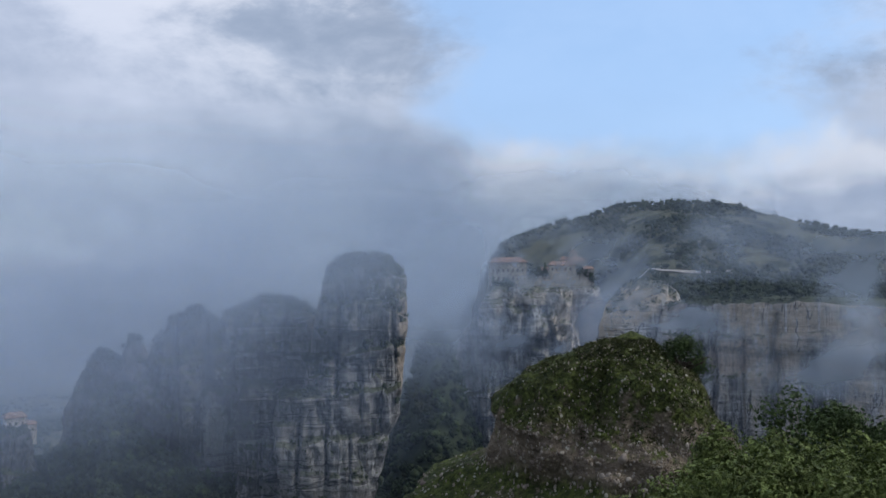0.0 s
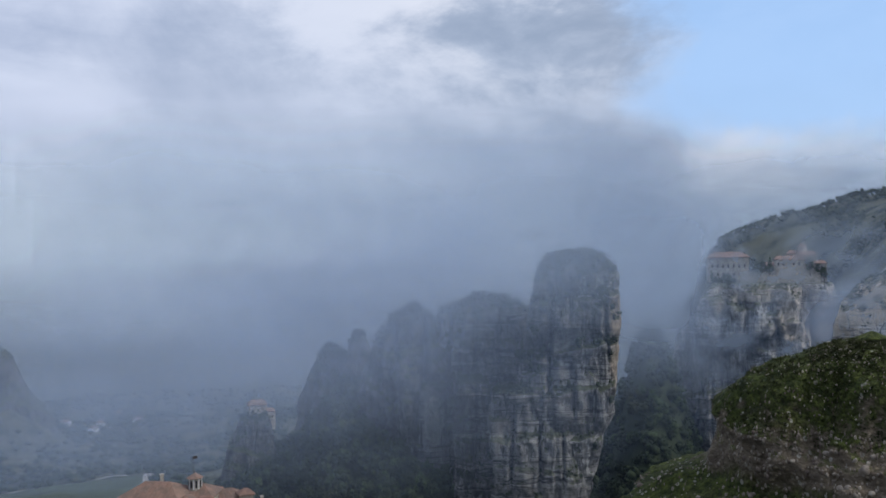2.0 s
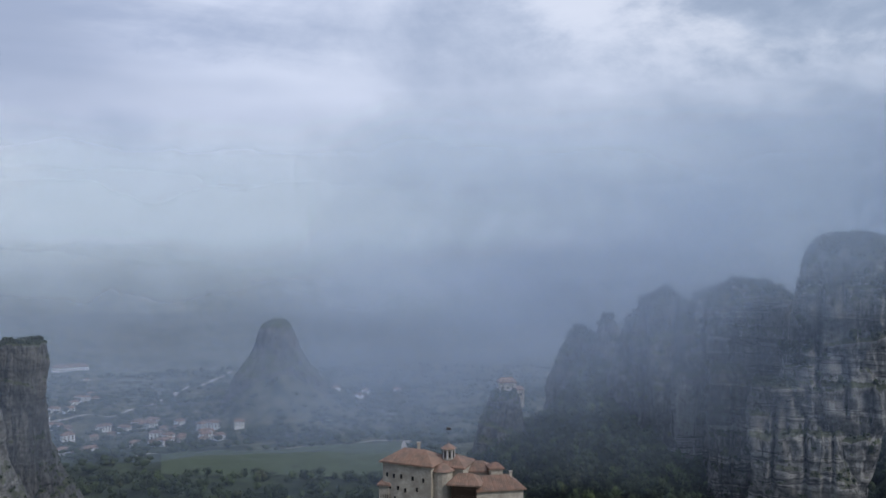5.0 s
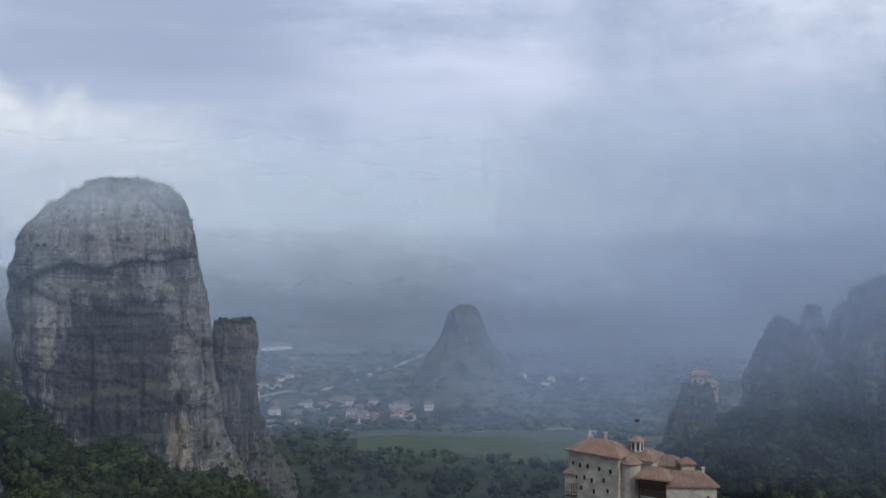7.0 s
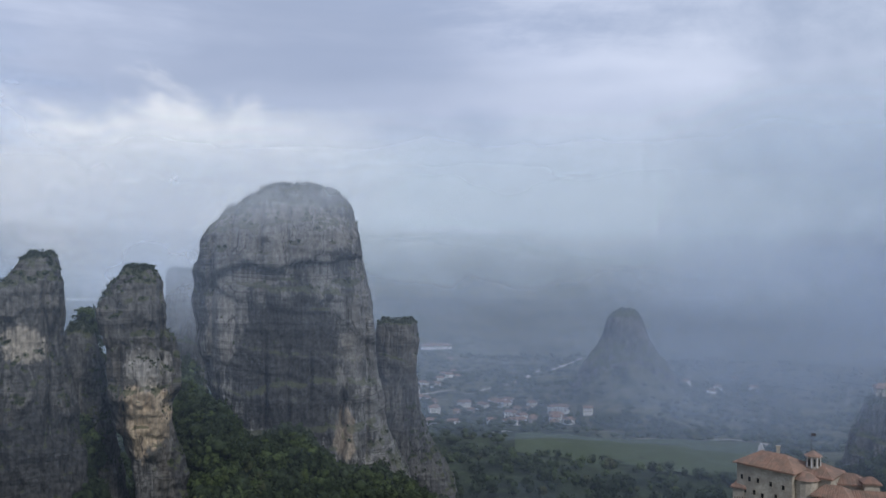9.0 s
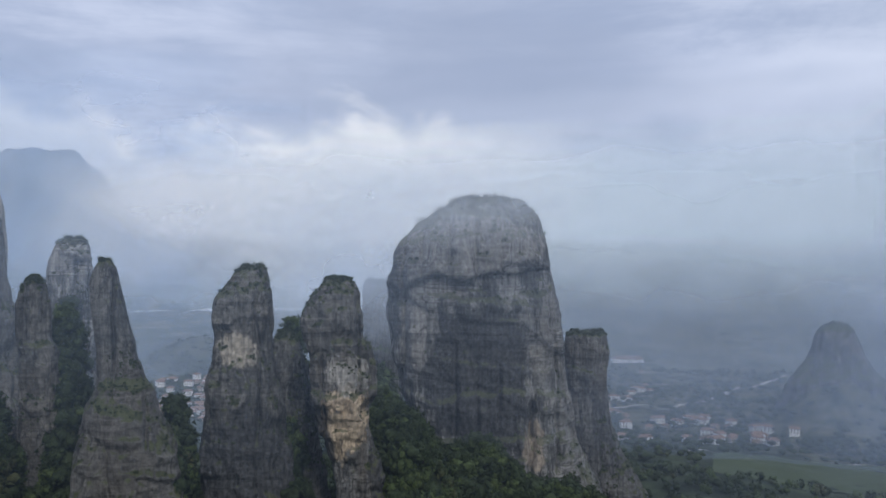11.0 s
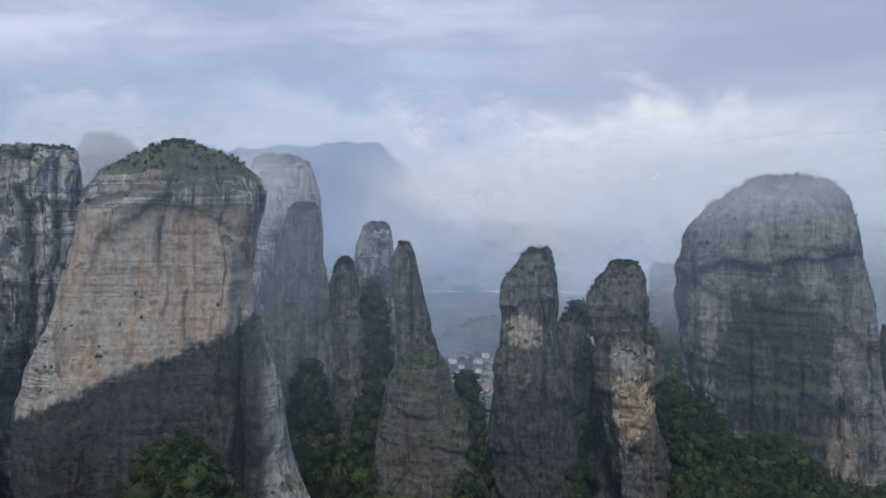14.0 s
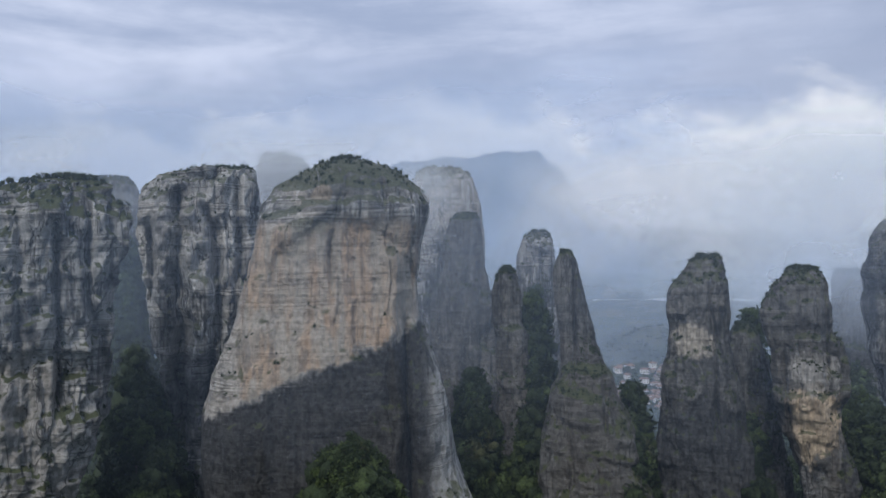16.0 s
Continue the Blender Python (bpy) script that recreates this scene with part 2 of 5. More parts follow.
def mist_material(name, amount, scale, lo, hi, col=(0.62, 0.70, 0.82), flat=1.6, fade=(0.2, 0.8, 0.15), base=0.0, warp=0.25, seed=0.0):
    """Thin drifting water mist: it lets most light pass and scatters the rest."""
    m, k = nodes(name)
    p = k.n("ShaderNodeVectorMath", {0: k.place(), 1: (seed * 900, seed * 700, seed * 130)}, operation="ADD").outputs[0]
    n = k.noise(k.scaled(p, 1, 1, flat), scale, 6, 0.54, warp)
    uv = k.n("ShaderNodeSeparateXYZ", {0: k.n("ShaderNodeTexCoord").outputs["UV"]}).outputs
    rough = k.math("MULTIPLY", k.math("SUBTRACT", n, 0.5), 0.6)
    v = k.math("ADD", uv[1], rough)
    a = k.step(n, lo, hi, base, 1.0)
    a = k.math("MULTIPLY", a, k.step(v, 0.0, fade[0]))
    a = k.math("MULTIPLY", a, k.step(v, 1.0, fade[1]))
    u = k.math("ADD", uv[0], k.math("MULTIPLY", rough, 0.9))
    if fade[2] > 0:
        a = k.math("MULTIPLY", a, k.math("MULTIPLY", k.step(u, 0.0, fade[2]), k.step(u, 1.0, 1.0 - fade[2])))
    a = k.math("MULTIPLY", a, k.math("MULTIPLY", k.math("MULTIPLY", k.step(uv[1], 0.0, 0.06), k.step(uv[1], 1.0, 0.94)), amount), clamp=True)
    d = k.n("ShaderNodeBsdfDiffuse", {0: col})
    tl = k.n("ShaderNodeBsdfTranslucent", {0: col})
    s = k.n("ShaderNodeMixShader", {0: 0.25, 1: d.outputs[0], 2: tl.outputs[0]})
    t = k.n("ShaderNodeBsdfTransparent")
    o = k.n("ShaderNodeMixShader", {0: a, 1: t.outputs[0], 2: s.outputs[0]})
    k.t.links.new(o.outputs[0], k.n("ShaderNodeOutputMaterial").inputs[0])
    return m


# ---------------------------------------------------------------- mesh helpers
def hash3(i, j, k, seed):
    h = (i * 374761393 + j * 668265263 + k * 2147483647 + seed * 974711) & 0xFFFFFFFF
    h = ((h ^ (h >> 13)) * 1274126177) & 0xFFFFFFFF
    return ((h ^ (h >> 16)) & 0xFFFF) / 65535.0


def vnoise(p, seed=0):
    """Smooth value noise, -1 to 1, for an array of points."""
    p = np.asarray(p, float)
    i = np.floor(p).astype(np.int64)
    f = p - i
    f = f * f * (3 - 2 * f)
    r = 0
    for a in (0, 1):
        for b in (0, 1):
            for c in (0, 1):
                wgt = (f[..., 0] if a else 1 - f[..., 0]) * (f[..., 1] if b else 1 - f[..., 1]) * (f[..., 2] if c else 1 - f[..., 2])
                r = r + wgt * hash3(i[..., 0] + a, i[..., 1] + b, i[..., 2] + c, seed)
    return 2 * r - 1


def fbm(p, octaves=4, seed=0, gain=0.5):
    p = np.asarray(p, float)
    r, amp = 0, 1.0
    for o in range(octaves):
        r = r + amp * vnoise(p * 2.03 ** o, seed + o * 17)
        amp *= gain
    return r


def polar(az, dist, z=0.0):
    a = math.radians(az)
    return Vector((math.sin(a) * dist, math.cos(a) * dist, z))


def mesh_from(name, verts, faces, mat, smooth=True):
    me = bpy.data.meshes.new(name)
    me.from_pydata(np.asarray(verts).tolist() if isinstance(verts, np.ndarray) else verts, [], faces)
    me.materials.append(mat)
    if smooth:
        me.polygons.foreach_set("use_smooth", [True] * len(me.polygons))
    me.update()
    return me


def grid_faces(nu, nv, wrap=False):
    out = []
    for j in range(nv - 1):
        for i in range(nu if wrap else nu - 1):
            i2 = (i + 1) % nu
            out.append((j * nu + i, j * nu + i2, (j + 1) * nu + i2, (j + 1) * nu + i))
    return out


def part(name, bm, mat, parent, label="", smooth=False):
    me = bpy.data.meshes.new(name)
    bm.to_mesh(me)
    bm.free()
    me.materials.append(mat)
    if smooth:
        me.polygons.foreach_set("use_smooth", [True] * len(me.polygons))
    ob = new(name, me)
    ob.parent = parent
    if label:
        ob["label"] = label
    return ob


def box(bm, cx, cy, cz, sx, sy, sz, rz=0.0, bevel=0.0):
    """A block about (cx, cy), standing on cz."""
    r = bmesh.ops.create_cube(bm, size=1.0, matrix=Matrix.Translation((cx, cy, cz + sz / 2)) @ Matrix.Rotation(rz, 4, "Z") @ Matrix.Diagonal((sx, sy, sz, 1)))
    if bevel:
        es = list({e for v in r["verts"] for e in v.link_edges})
        bmesh.ops.bevel(bm, geom=es, offset=bevel, segments=2, affect="EDGES")
    return r["verts"]


def tube(bm, a, b, r1, r2, seg=8):
    a, b = Vector(a), Vector(b)
    m = Matrix.Translation((a + b) / 2) @ (b - a).to_track_quat("Z", "Y").to_matrix().to_4x4()
    bmesh.ops.create_cone(bm, cap_ends=True, segments=seg, radius1=r1, radius2=r2, depth=(b - a).length, matrix=m)


# ---------------------------------------------------------------- the ground
R_KEYS = [0, 2.5, 7, 30, 60, 100, 200, 450, 800, 1000, 1600, 3000, 4200, 4950]
Z_KEYS = [-1.7, -1.75, -9, -24, -46, -72, -104, -140, -178, -208, -230, -246, -257, -258]
HILL_AZ = [-6, -0.2, 4.6, 6.9, 10, 12.3, 15.2, 18.1, 19.5, 20.9, 22.9, 25.5, 28.3, 40, 70]
HILL_EL = [-8, -2.0, 2.7, 3.6, 4.15, 4.75, 5.05, 5.1, 4.85, 4.15, 3.6, 2.95, 2.45, 1.5, 0.5]
MOUNT_AZ = [-180, -125, -110, -104, -100, -96, -92.5, -90.5, -88, -75, -66, -61, -55, -48, -40, -34, -29, -25, -10, 60, 180]
MOUNT_EL = [3, 4.5, 6.0, 6.7, 7.5, 7.8, 7.9, 5.5, 2.2, 1.2, 1.4, 1.8, 1.4, 1.6, 1.2, 1.2, 1.8, 1.4, 1.2, 1.5, 3]
# wooded gullies and spurs between the rocks: bearing, distance, spread in bearing, spread in distance, rise
SPURS = [(-73, 400, 2.2, 60, 70), (-86.5, 350, 1.6, 50, 62), (-93, 375, 1.5, 50, 106), (-79, 370, 1.3, 45, 96), (-97.3, 350, 2.2, 50, 64),
         (-120.4, 430, 2.3, 60, 140), (-119.2, 330, 3.0, 60, 58), (-0.6, 590, 2.8, 90, 112), (-106, 208, 5.5, 20, 50), (-12, 470, 6.0, 60, 34),
         (-20, 540, 6.0, 90, 56), (-27.5, 500, 3.0, 60, 24), (-43, 1150, 3.4, 130, 70), (-85, 1900, 3.5, 350, 70), (-31, 225, 3.5, 28, 16),
         (-70.5, 335, 2.6, 40, 46), (-66, 372, 3.5, 30, 42), (-60, 400, 3.0, 50, 22), (-112, 330, 1.2, 50, 50), (25, 27, 9, 9, 12), (12, 44, 9, 9, 10),
         (-21.5, 470, 3.4, 45, 44), (-16.5, 428, 3.0, 35, 22)]


def height(az, r):
    """Height of the ground at a bearing in degrees and a distance."""
    az, r = np.asarray(az, float), np.asarray(r, float)
    z = np.interp(r, R_KEYS, Z_KEYS)
    for a, d, sa_, sd, h in SPURS:
        z = z + h * np.exp(-((az - a) / sa_) ** 2 - ((r - d) / sd) ** 2)
    crest = 1150 * np.tan(np.radians(np.interp(az, HILL_AZ, HILL_EL)))
    side = np.clip((az + 2) / 6, 0, 1)
    side = side * side * (3 - 2 * side) * np.clip((100 - az) / 40, 0, 1)
    shelf = np.clip((r - 560) / 40, 0, 1) * np.clip((az - 7) / 7, 0, 1)
    rise = np.clip((r - 640) / 510, 0, 1) * np.clip((2300 - r) / 1100, 0, 1)
    hill = (-20 - z) * shelf * (1 - rise) + (crest - z) * rise
    z = z + np.maximum(hill, 0) * side
    mount = 4700 * np.tan(np.radians(np.interp(az, MOUNT_AZ, MOUNT_EL)))
    f = np.clip((r - 4330) / 370, 0, 1)
    z = z + (mount - z) * f * f * (3 - 2 * f) * np.clip((5600 - r) / 900, 0, 1)
    x, y = np.sin(np.radians(az)) * r, np.cos(np.radians(az)) * r
    n = fbm(np.stack([x * 0.012, y * 0.012, x * 0], -1), 4, 3)
    return z + n * np.interp(r, [0, 10, 60, 400, 1200, 3000, 4300, 4700], [0, 0, 2, 6, 5, 4, 6, 22])


M_GROUND = ground_material()
azs = np.concatenate([np.arange(-180, -130, 3.0), np.arange(-130, 45, 0.4), np.arange(45, 180, 3.0)])
rs = np.concatenate([[0.0, 3, 6, 9], np.geomspace(14, 4950, 170)])
A, R = np.meshgrid(azs, rs)
Zg = height(A, R)
gv = np.stack([np.sin(np.radians(A)) * R, np.cos(np.radians(A)) * R, Zg], -1).reshape(-1, 3)
ground = new("ground", mesh_from("ground", gv, [f[::-1] for f in grid_faces(len(azs), len(rs), True)], M_GROUND))
tagged(ground, "wooded valley floor and slopes running out to hazy mountains", "ground", kind="structure")


# ---------------------------------------------------------------- rock towers
HOLLOW = {}    # how deep each point lies in a cleft, for scrub to root there
FOOT = []      # bearing, distance, half widths, for keeping trees out of rocks


def rock_tower(name, dist, depth, rows, mat, label, seed, nu=200, nv=190, flute=0.11, bed=0.035, square=2.6, clefts=(), ledges=(), knob=0.9, alcove=None):
    """A fluted tower of bedded rock. rows, from the top down: slope of sight, bearings of both flanks.
    clefts: bearing, half width and depth in metres, lowest and highest slope of sight. ledges: slope of sight, tilt, metres by which the rock below stands out."""
    rows = rows + [(rows[-1][0] - 9, rows[-1][1] - 1.2, rows[-1][2] + 1.2)]
    e, l, r = (np.array(c, float) for c in zip(*rows))
    mid = (l.min() + r.max()) / 2
    z = dist * np.tan(np.radians(e))
    ul, ur = dist * np.tan(np.radians(l - mid)), dist * np.tan(np.radians(r - mid))
    t = np.concatenate([[0], np.cumsum(np.hypot(np.diff(z), np.diff(ur - ul) * 0.5))])
    s = np.linspace(0, t[-1], nv)
    zz, la, ra = (np.interp(s, t, c) for c in (z, ul, ur))
    ker = np.array([1, 2, 3, 2, 1]) / 9
    sm = lambda c: np.concatenate([c[:2], np.convolve(c, ker, "valid"), c[-2:]])
    zz, la, ra = sm(zz), sm(la), sm(ra)
    c, a = (la + ra) / 2, (ra - la) / 2
    wide = np.percentile(a, 70)
    y = np.linspace(-1, 1, nu, endpoint=False)          # more columns on the valley side
    th = 1.5 * math.pi + math.pi * (0.52 * y + 0.48 * y ** 3)
    TH, S = np.meshgrid(th, np.arange(nv))
    ct, st = np.cos(TH), np.sin(TH)
    cx, sx = np.sign(ct) * np.abs(ct) ** (2 / square), np.sign(st) * np.abs(st) ** (2 / square)
    b = depth * (0.55 * a + 0.45 * np.minimum(a.max(), wide) * np.clip(a / wide, 0, 1) ** 0.7)
    u, v, h = c[S] + a[S] * cx, b[S] * sx, zz[S].copy()
    # relief: rounded ribs with sharp clefts between them, stepped beds, upright joints, knobs
    k = 1.0 / max(wide, 6.0)
    q = np.stack([u * k, v * k, h * k], -1)
    warp = fbm(q * (1.3, 1.3, 1.0) + 19, 3, seed + 31)
    ribs = np.abs(fbm(q * (2.3, 2.3, 0.45) + 0.25 * warp[..., None], 3, seed))
    ribs = np.minimum(ribs, 0.7) ** 0.7 - 0.45
    small = np.abs(fbm(q * (5.5, 5.5, 0.8) + 7 + 0.3 * warp[..., None], 3, seed + 5))
    small = np.minimum(small, 0.6) ** 0.7 - 0.4
    lump = fbm(q * (2.6, 2.6, 2.0) + 11, 4, seed + 27)
    kn = fbm(np.stack([u, v, h], -1) * 0.22, 4, seed + 13)
    steps = 0
    for hb, amp in ((11.0, 1.0), (4.2, 0.55)):
        lay = h / hb + 0.5 * warp + 0.03 * u
        i0 = np.floor(lay).astype(np.int64)
        f = np.clip((lay - i0 - 0.86) / 0.14, 0, 1)
        steps = steps + amp * (hash3(i0, 0, 0, seed + 61) * (1 - f) + hash3(i0 + 1, 0, 0, seed + 61) * f - 0.5)
    steps = steps * np.clip(0.65 + 1.3 * fbm(q * 1.1 + 5, 2, seed + 33), 0.1, 1.5)
    arc = (u + 2.5 * warp + 0.8 * kn) / 7.5
    joint = np.clip(1 - np.abs(arc - np.round(arc)) * 7.5 / 0.55, 0, 1)
    joint = joint * np.clip(fbm(np.stack([np.round(arc) * 3.7, v * 0, h * 0.035], -1), 2, seed + 37) * 4 - 0.3, 0, 1)
    rim = np.clip(a[S] / wide * 1.6, 0.15, 1)
    d = wide * rim * (flute * 1.15 * ribs + flute * 0.45 * small + flute * 0.7 * lump) + rim * (0.9 * knob * kn + bed * 60 * min(1.0, wide / 14) * steps - 1.1 * min(1.0, wide / 14) * joint)
    keep = 0.35 + 0.65 * np.abs(st)           # flanks keep their line
    u = u + d * cx * keep
    v = v + d * sx
    h = h + 0.7 * kn * rim + wide * 0.02 * lump
    front = np.clip(-st * 3, 0, 1)
    ev = np.degrees(np.arctan2(h, dist))
    for ca, cw, cd, e0, e1 in clefts:
        wob = fbm(np.stack([h * 0.05, h * 0 + ca, h * 0], -1), 3, seed + 40) * cw * 1.2
        hit = np.exp(-((u - dist * math.tan(math.radians(ca - mid)) - wob) / cw) ** 2)
        v = v + cd * hit * front * np.clip((ev - e0) / 1.0, 0, 1) * np.clip((e1 - ev) / 0.8, 0, 1)
    for le, tilt, ld in ledges:
        z0 = dist * math.tan(math.radians(le)) + tilt * u + 3.2 * min(1.0, wide / 14) * fbm(np.stack([u * 0.06, u * 0 + le, u * 0], -1), 3, seed + 50)
        v = v - ld * front / (1 + np.exp(np.clip((h - z0) / 0.45, -30, 30)))
    if alcove:
        # bearing, half width, slope of sight of its crown, fall of the arch to its sides, depth
        aa, aw, ae, fall, deep = alcove
        off = (u - dist * math.tan(math.radians(aa - mid)) + 5.0 * warp) / aw
        crown_z = dist * math.tan(math.radians(ae)) - fall * off ** 2 + 1.5 * kn + 4.0 * warp
        v = v + deep * front / (1 + np.exp(np.clip((h - crown_z) / 0.9, -30, 30))) / (1 + np.exp(np.clip((np.abs(off) - 1.25) * 14, -30, 30)))
    az0 = math.radians(mid)
    X = math.sin(az0) * dist + u * math.cos(az0) + v * math.sin(az0)
    Y = math.cos(az0) * dist - u * math.sin(az0) + v * math.cos(az0)
    verts = np.stack([X, Y, h], -1).reshape(-1, 3)
    top = verts[:nu].mean(0)
    verts = np.concatenate([verts, [top + (0, 0, 0.4)]])
    faces = [f[::-1] for f in grid_faces(nu, nv, True)] + [(i, (i + 1) % nu, nu * nv) for i in range(nu)]
    base = np.array([math.sin(az0) * dist, math.cos(az0) * dist, zz[-1]])
    ob = new(name, mesh_from(name, verts - base, faces, mat))
    ob.location = base
    tagged(ob, label, "rock tower", group="rock towers")
    FOOT.append((mid, dist, max(a[int(nv * 0.6):].max(), wide), b.max()))
    HOLLOW[ob.name] = np.append(np.where(st < -0.2, ribs + 0.5 * small, 1.0).ravel(), 1.0)
    return ob


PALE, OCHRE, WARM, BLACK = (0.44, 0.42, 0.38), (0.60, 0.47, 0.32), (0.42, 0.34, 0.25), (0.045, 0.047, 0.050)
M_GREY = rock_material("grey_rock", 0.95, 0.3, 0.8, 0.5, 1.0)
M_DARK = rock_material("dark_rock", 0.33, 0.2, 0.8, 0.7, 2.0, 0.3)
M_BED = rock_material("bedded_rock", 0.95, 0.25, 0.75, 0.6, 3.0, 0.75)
M_PLATEAU = rock_material("plateau_rock", 1.1, 0.9, 0.75, 0.75, 14.0, 0.2, scars_and_shading=[(19.2, 540, -5.0, 13, 11, (0.52, 0.41, 0.30), 0.85), (22.4, 540, -5.6, 9, 8, (0.52, 0.43, 0.33), 0.8), (26.3, 540, -5.0, 14, 6, (0.48, 0.42, 0.34), 0.75), (15.6, 560, -1.6, 9, 6, (0.46, 0.36, 0.27), 0.8)])
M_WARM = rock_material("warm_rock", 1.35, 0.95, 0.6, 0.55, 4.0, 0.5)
# BLACK body: lichen plus painted shade; the pale left strip paints a lit flank
M_BIG = rock_material("streaked_rock", 0.60, 0.15, 0.9, 0.4, 6.0, 0.5, scars_and_shading=[(-66.2, 395, -8.6, 27, 42, BLACK, 1.0), (-62.2, 395, -12.5, 5, 12, WARM, 0.7), (-66.5, 390, 1.0, 34, 13, (0.36, 0.34, 0.31), 0.8), (-70.6, 405, -4.0, 7, 24, (0.33, 0.315, 0.29), 0.8), (-61.3, 400, -5.0, 4, 20, (0.25, 0.24, 0.225), 0.6)])
# BLACK on both needles' feet: dark lichen and valley shade put into the colour
M_NEEDLE_A = rock_material("needle_rock", 0.36, 0.2, 0.8, 0.5, 7.0, 0.4, scars_and_shading=[(-82.5, 320, -6.2, 8, 6.5, (0.50, 0.45, 0.37), 0.85), (-82.2, 320, -3.4, 9, 9, (0.19, 0.185, 0.175), 0.7), (-81.5, 330, -13.5, 24, 26, BLACK, 0.95)])
M_NEEDLE_B = rock_material("broken_needle_rock", 0.36, 0.3, 0.7, 0.55, 8.0, 0.4, scars_and_shading=[(-75.4, 312, -11.0, 9, 14, OCHRE, 0.92), (-75.2, 312, -7.9, 8, 7, PALE, 0.75), (-75.6, 312, -3.2, 8, 8, (0.17, 0.165, 0.155), 0.7), (-77.4, 320, -13, 7, 20, BLACK, 0.9), (-72.8, 320, -13.5, 5, 18, BLACK, 0.9)])
# BLACK foot of the block: painted valley shade along with lichen
M_BLOCK = rock_material("cleft_rock", 1.25, 0.15, 0.9, 0.55, 9.0, 0.5, scars_and_shading=[(-115.7, 340, 0.8, 5, 14, (0.40, 0.39, 0.37), 0.75), (-118.5, 340, 0.5, 4.5, 15, (0.38, 0.37, 0.35), 0.75), (-114.5, 340, -9, 30, 18, BLACK, 0.6)])
M_EDGE = rock_material("knobbly_rock", 1.1, 0.15, 0.75, 0.8, 10.0, 0.5, scars_and_shading=[(-126.5, 280, -9.0, 14, 18, (0.40, 0.375, 0.34), 0.8), (-124.5, 280, -14, 10, 8, (0.40, 0.375, 0.34), 0.7)])
# WARM strip paints sunlight on the right edge; pale strips follow the ledges
M_PILLAR = rock_material("pillar_rock", 0.7, 0.2, 0.8, 0.7, 11.0, 0.6, scars_and_shading=[(-2.7, 428, -4.2, 4, 30, WARM, 0.8), (-5.2, 428, -7.0, 17, 2.2, PALE, 0.75), (-5.0, 428, -4.6, 15, 4.0, (0.36, 0.35, 0.32), 0.65), (-6.5, 420, -10.6, 25, 1.6, PALE, 0.8), (-4.4, 428, -1.4, 9, 1.5, PALE, 0.7)])
M_BUTT = rock_material("buttress_rock", 0.52, 0.2, 0.8, 0.5, 12.0, 0.8, scars_and_shading=[(-15.3, 440, -9.6, 6, 12, (0.40, 0.385, 0.355), 0.75), (-8.5, 415, -10.6, 24, 1.6, PALE, 0.75), (-12.8, 420, -10.7, 9, 1.2, PALE, 0.7)])
# the two brightest patches, bearings 8 to 9, paint sunlight on the right side
M_CLIFF = rock_material("monastery_cliff_rock", 1.3, 0.35, 0.65, 0.55, 13.0, 0.5, scars_and_shading=[(8.2, 640, -2.6, 9, 16, (0.78, 0.68, 0.55), 0.95), (8.9, 640, -4.2, 6, 10, (0.78, 0.68, 0.55), 0.9), (6.8, 640, -1.2, 40, 6, (0.60, 0.55, 0.47), 0.75), (3.6, 640, -4.6, 14, 10, (0.07, 0.07, 0.075), 0.7), (6.0, 640, -4.2, 12, 8, (0.07, 0.07, 0.075), 0.7), (4.5, 640, -7.5, 14, 7, (0.5, 0.47, 0.42), 0.6)])

def face_stain(k, p, col, streak, thin, broad, grain):
    """Ochre overhang above a ragged line, black lichen below it, a pale scar at its side."""
    geo = k.place()
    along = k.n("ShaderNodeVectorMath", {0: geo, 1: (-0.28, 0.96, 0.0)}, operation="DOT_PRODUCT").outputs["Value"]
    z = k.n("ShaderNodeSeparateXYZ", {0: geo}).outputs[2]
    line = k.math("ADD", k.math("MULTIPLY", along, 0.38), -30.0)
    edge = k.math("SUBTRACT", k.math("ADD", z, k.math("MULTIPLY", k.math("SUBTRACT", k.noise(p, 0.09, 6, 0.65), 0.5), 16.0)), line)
    ochre = k.mix(k.step(streak, 0.38, 0.62), (0.42, 0.375, 0.31), (0.47, 0.33, 0.215))
    ochre = k.mix(k.step(k.math("ADD", k.math("MULTIPLY", streak, 0.5), k.math("MULTIPLY", thin, 0.5)), 0.53, 0.60, 0.0, 0.7), ochre, (0.17, 0.145, 0.12))
    ochre = k.mix(k.step(broad, 0.52, 0.62, 0.0, 0.6), ochre, (0.38, 0.36, 0.32))
    top = k.step(k.math("ADD", z, k.math("MULTIPLY", k.math("SUBTRACT", broad, 0.5), 14.0)), 11.0, 5.0)
    mid = k.step(k.math("ABSOLUTE", k.math("ADD", along, 4.0)), 30.0, 22.0)
    up_f = k.math("MULTIPLY", k.math("MULTIPLY", k.step(edge, -1.0, 1.5), top), mid)
    col = k.mix(k.math("MULTIPLY", up_f, 0.9), col, ochre)
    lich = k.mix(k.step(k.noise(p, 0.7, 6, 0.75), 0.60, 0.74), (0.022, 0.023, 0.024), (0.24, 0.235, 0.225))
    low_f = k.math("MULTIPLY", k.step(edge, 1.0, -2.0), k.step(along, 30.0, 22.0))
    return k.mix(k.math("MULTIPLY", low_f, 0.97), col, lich)


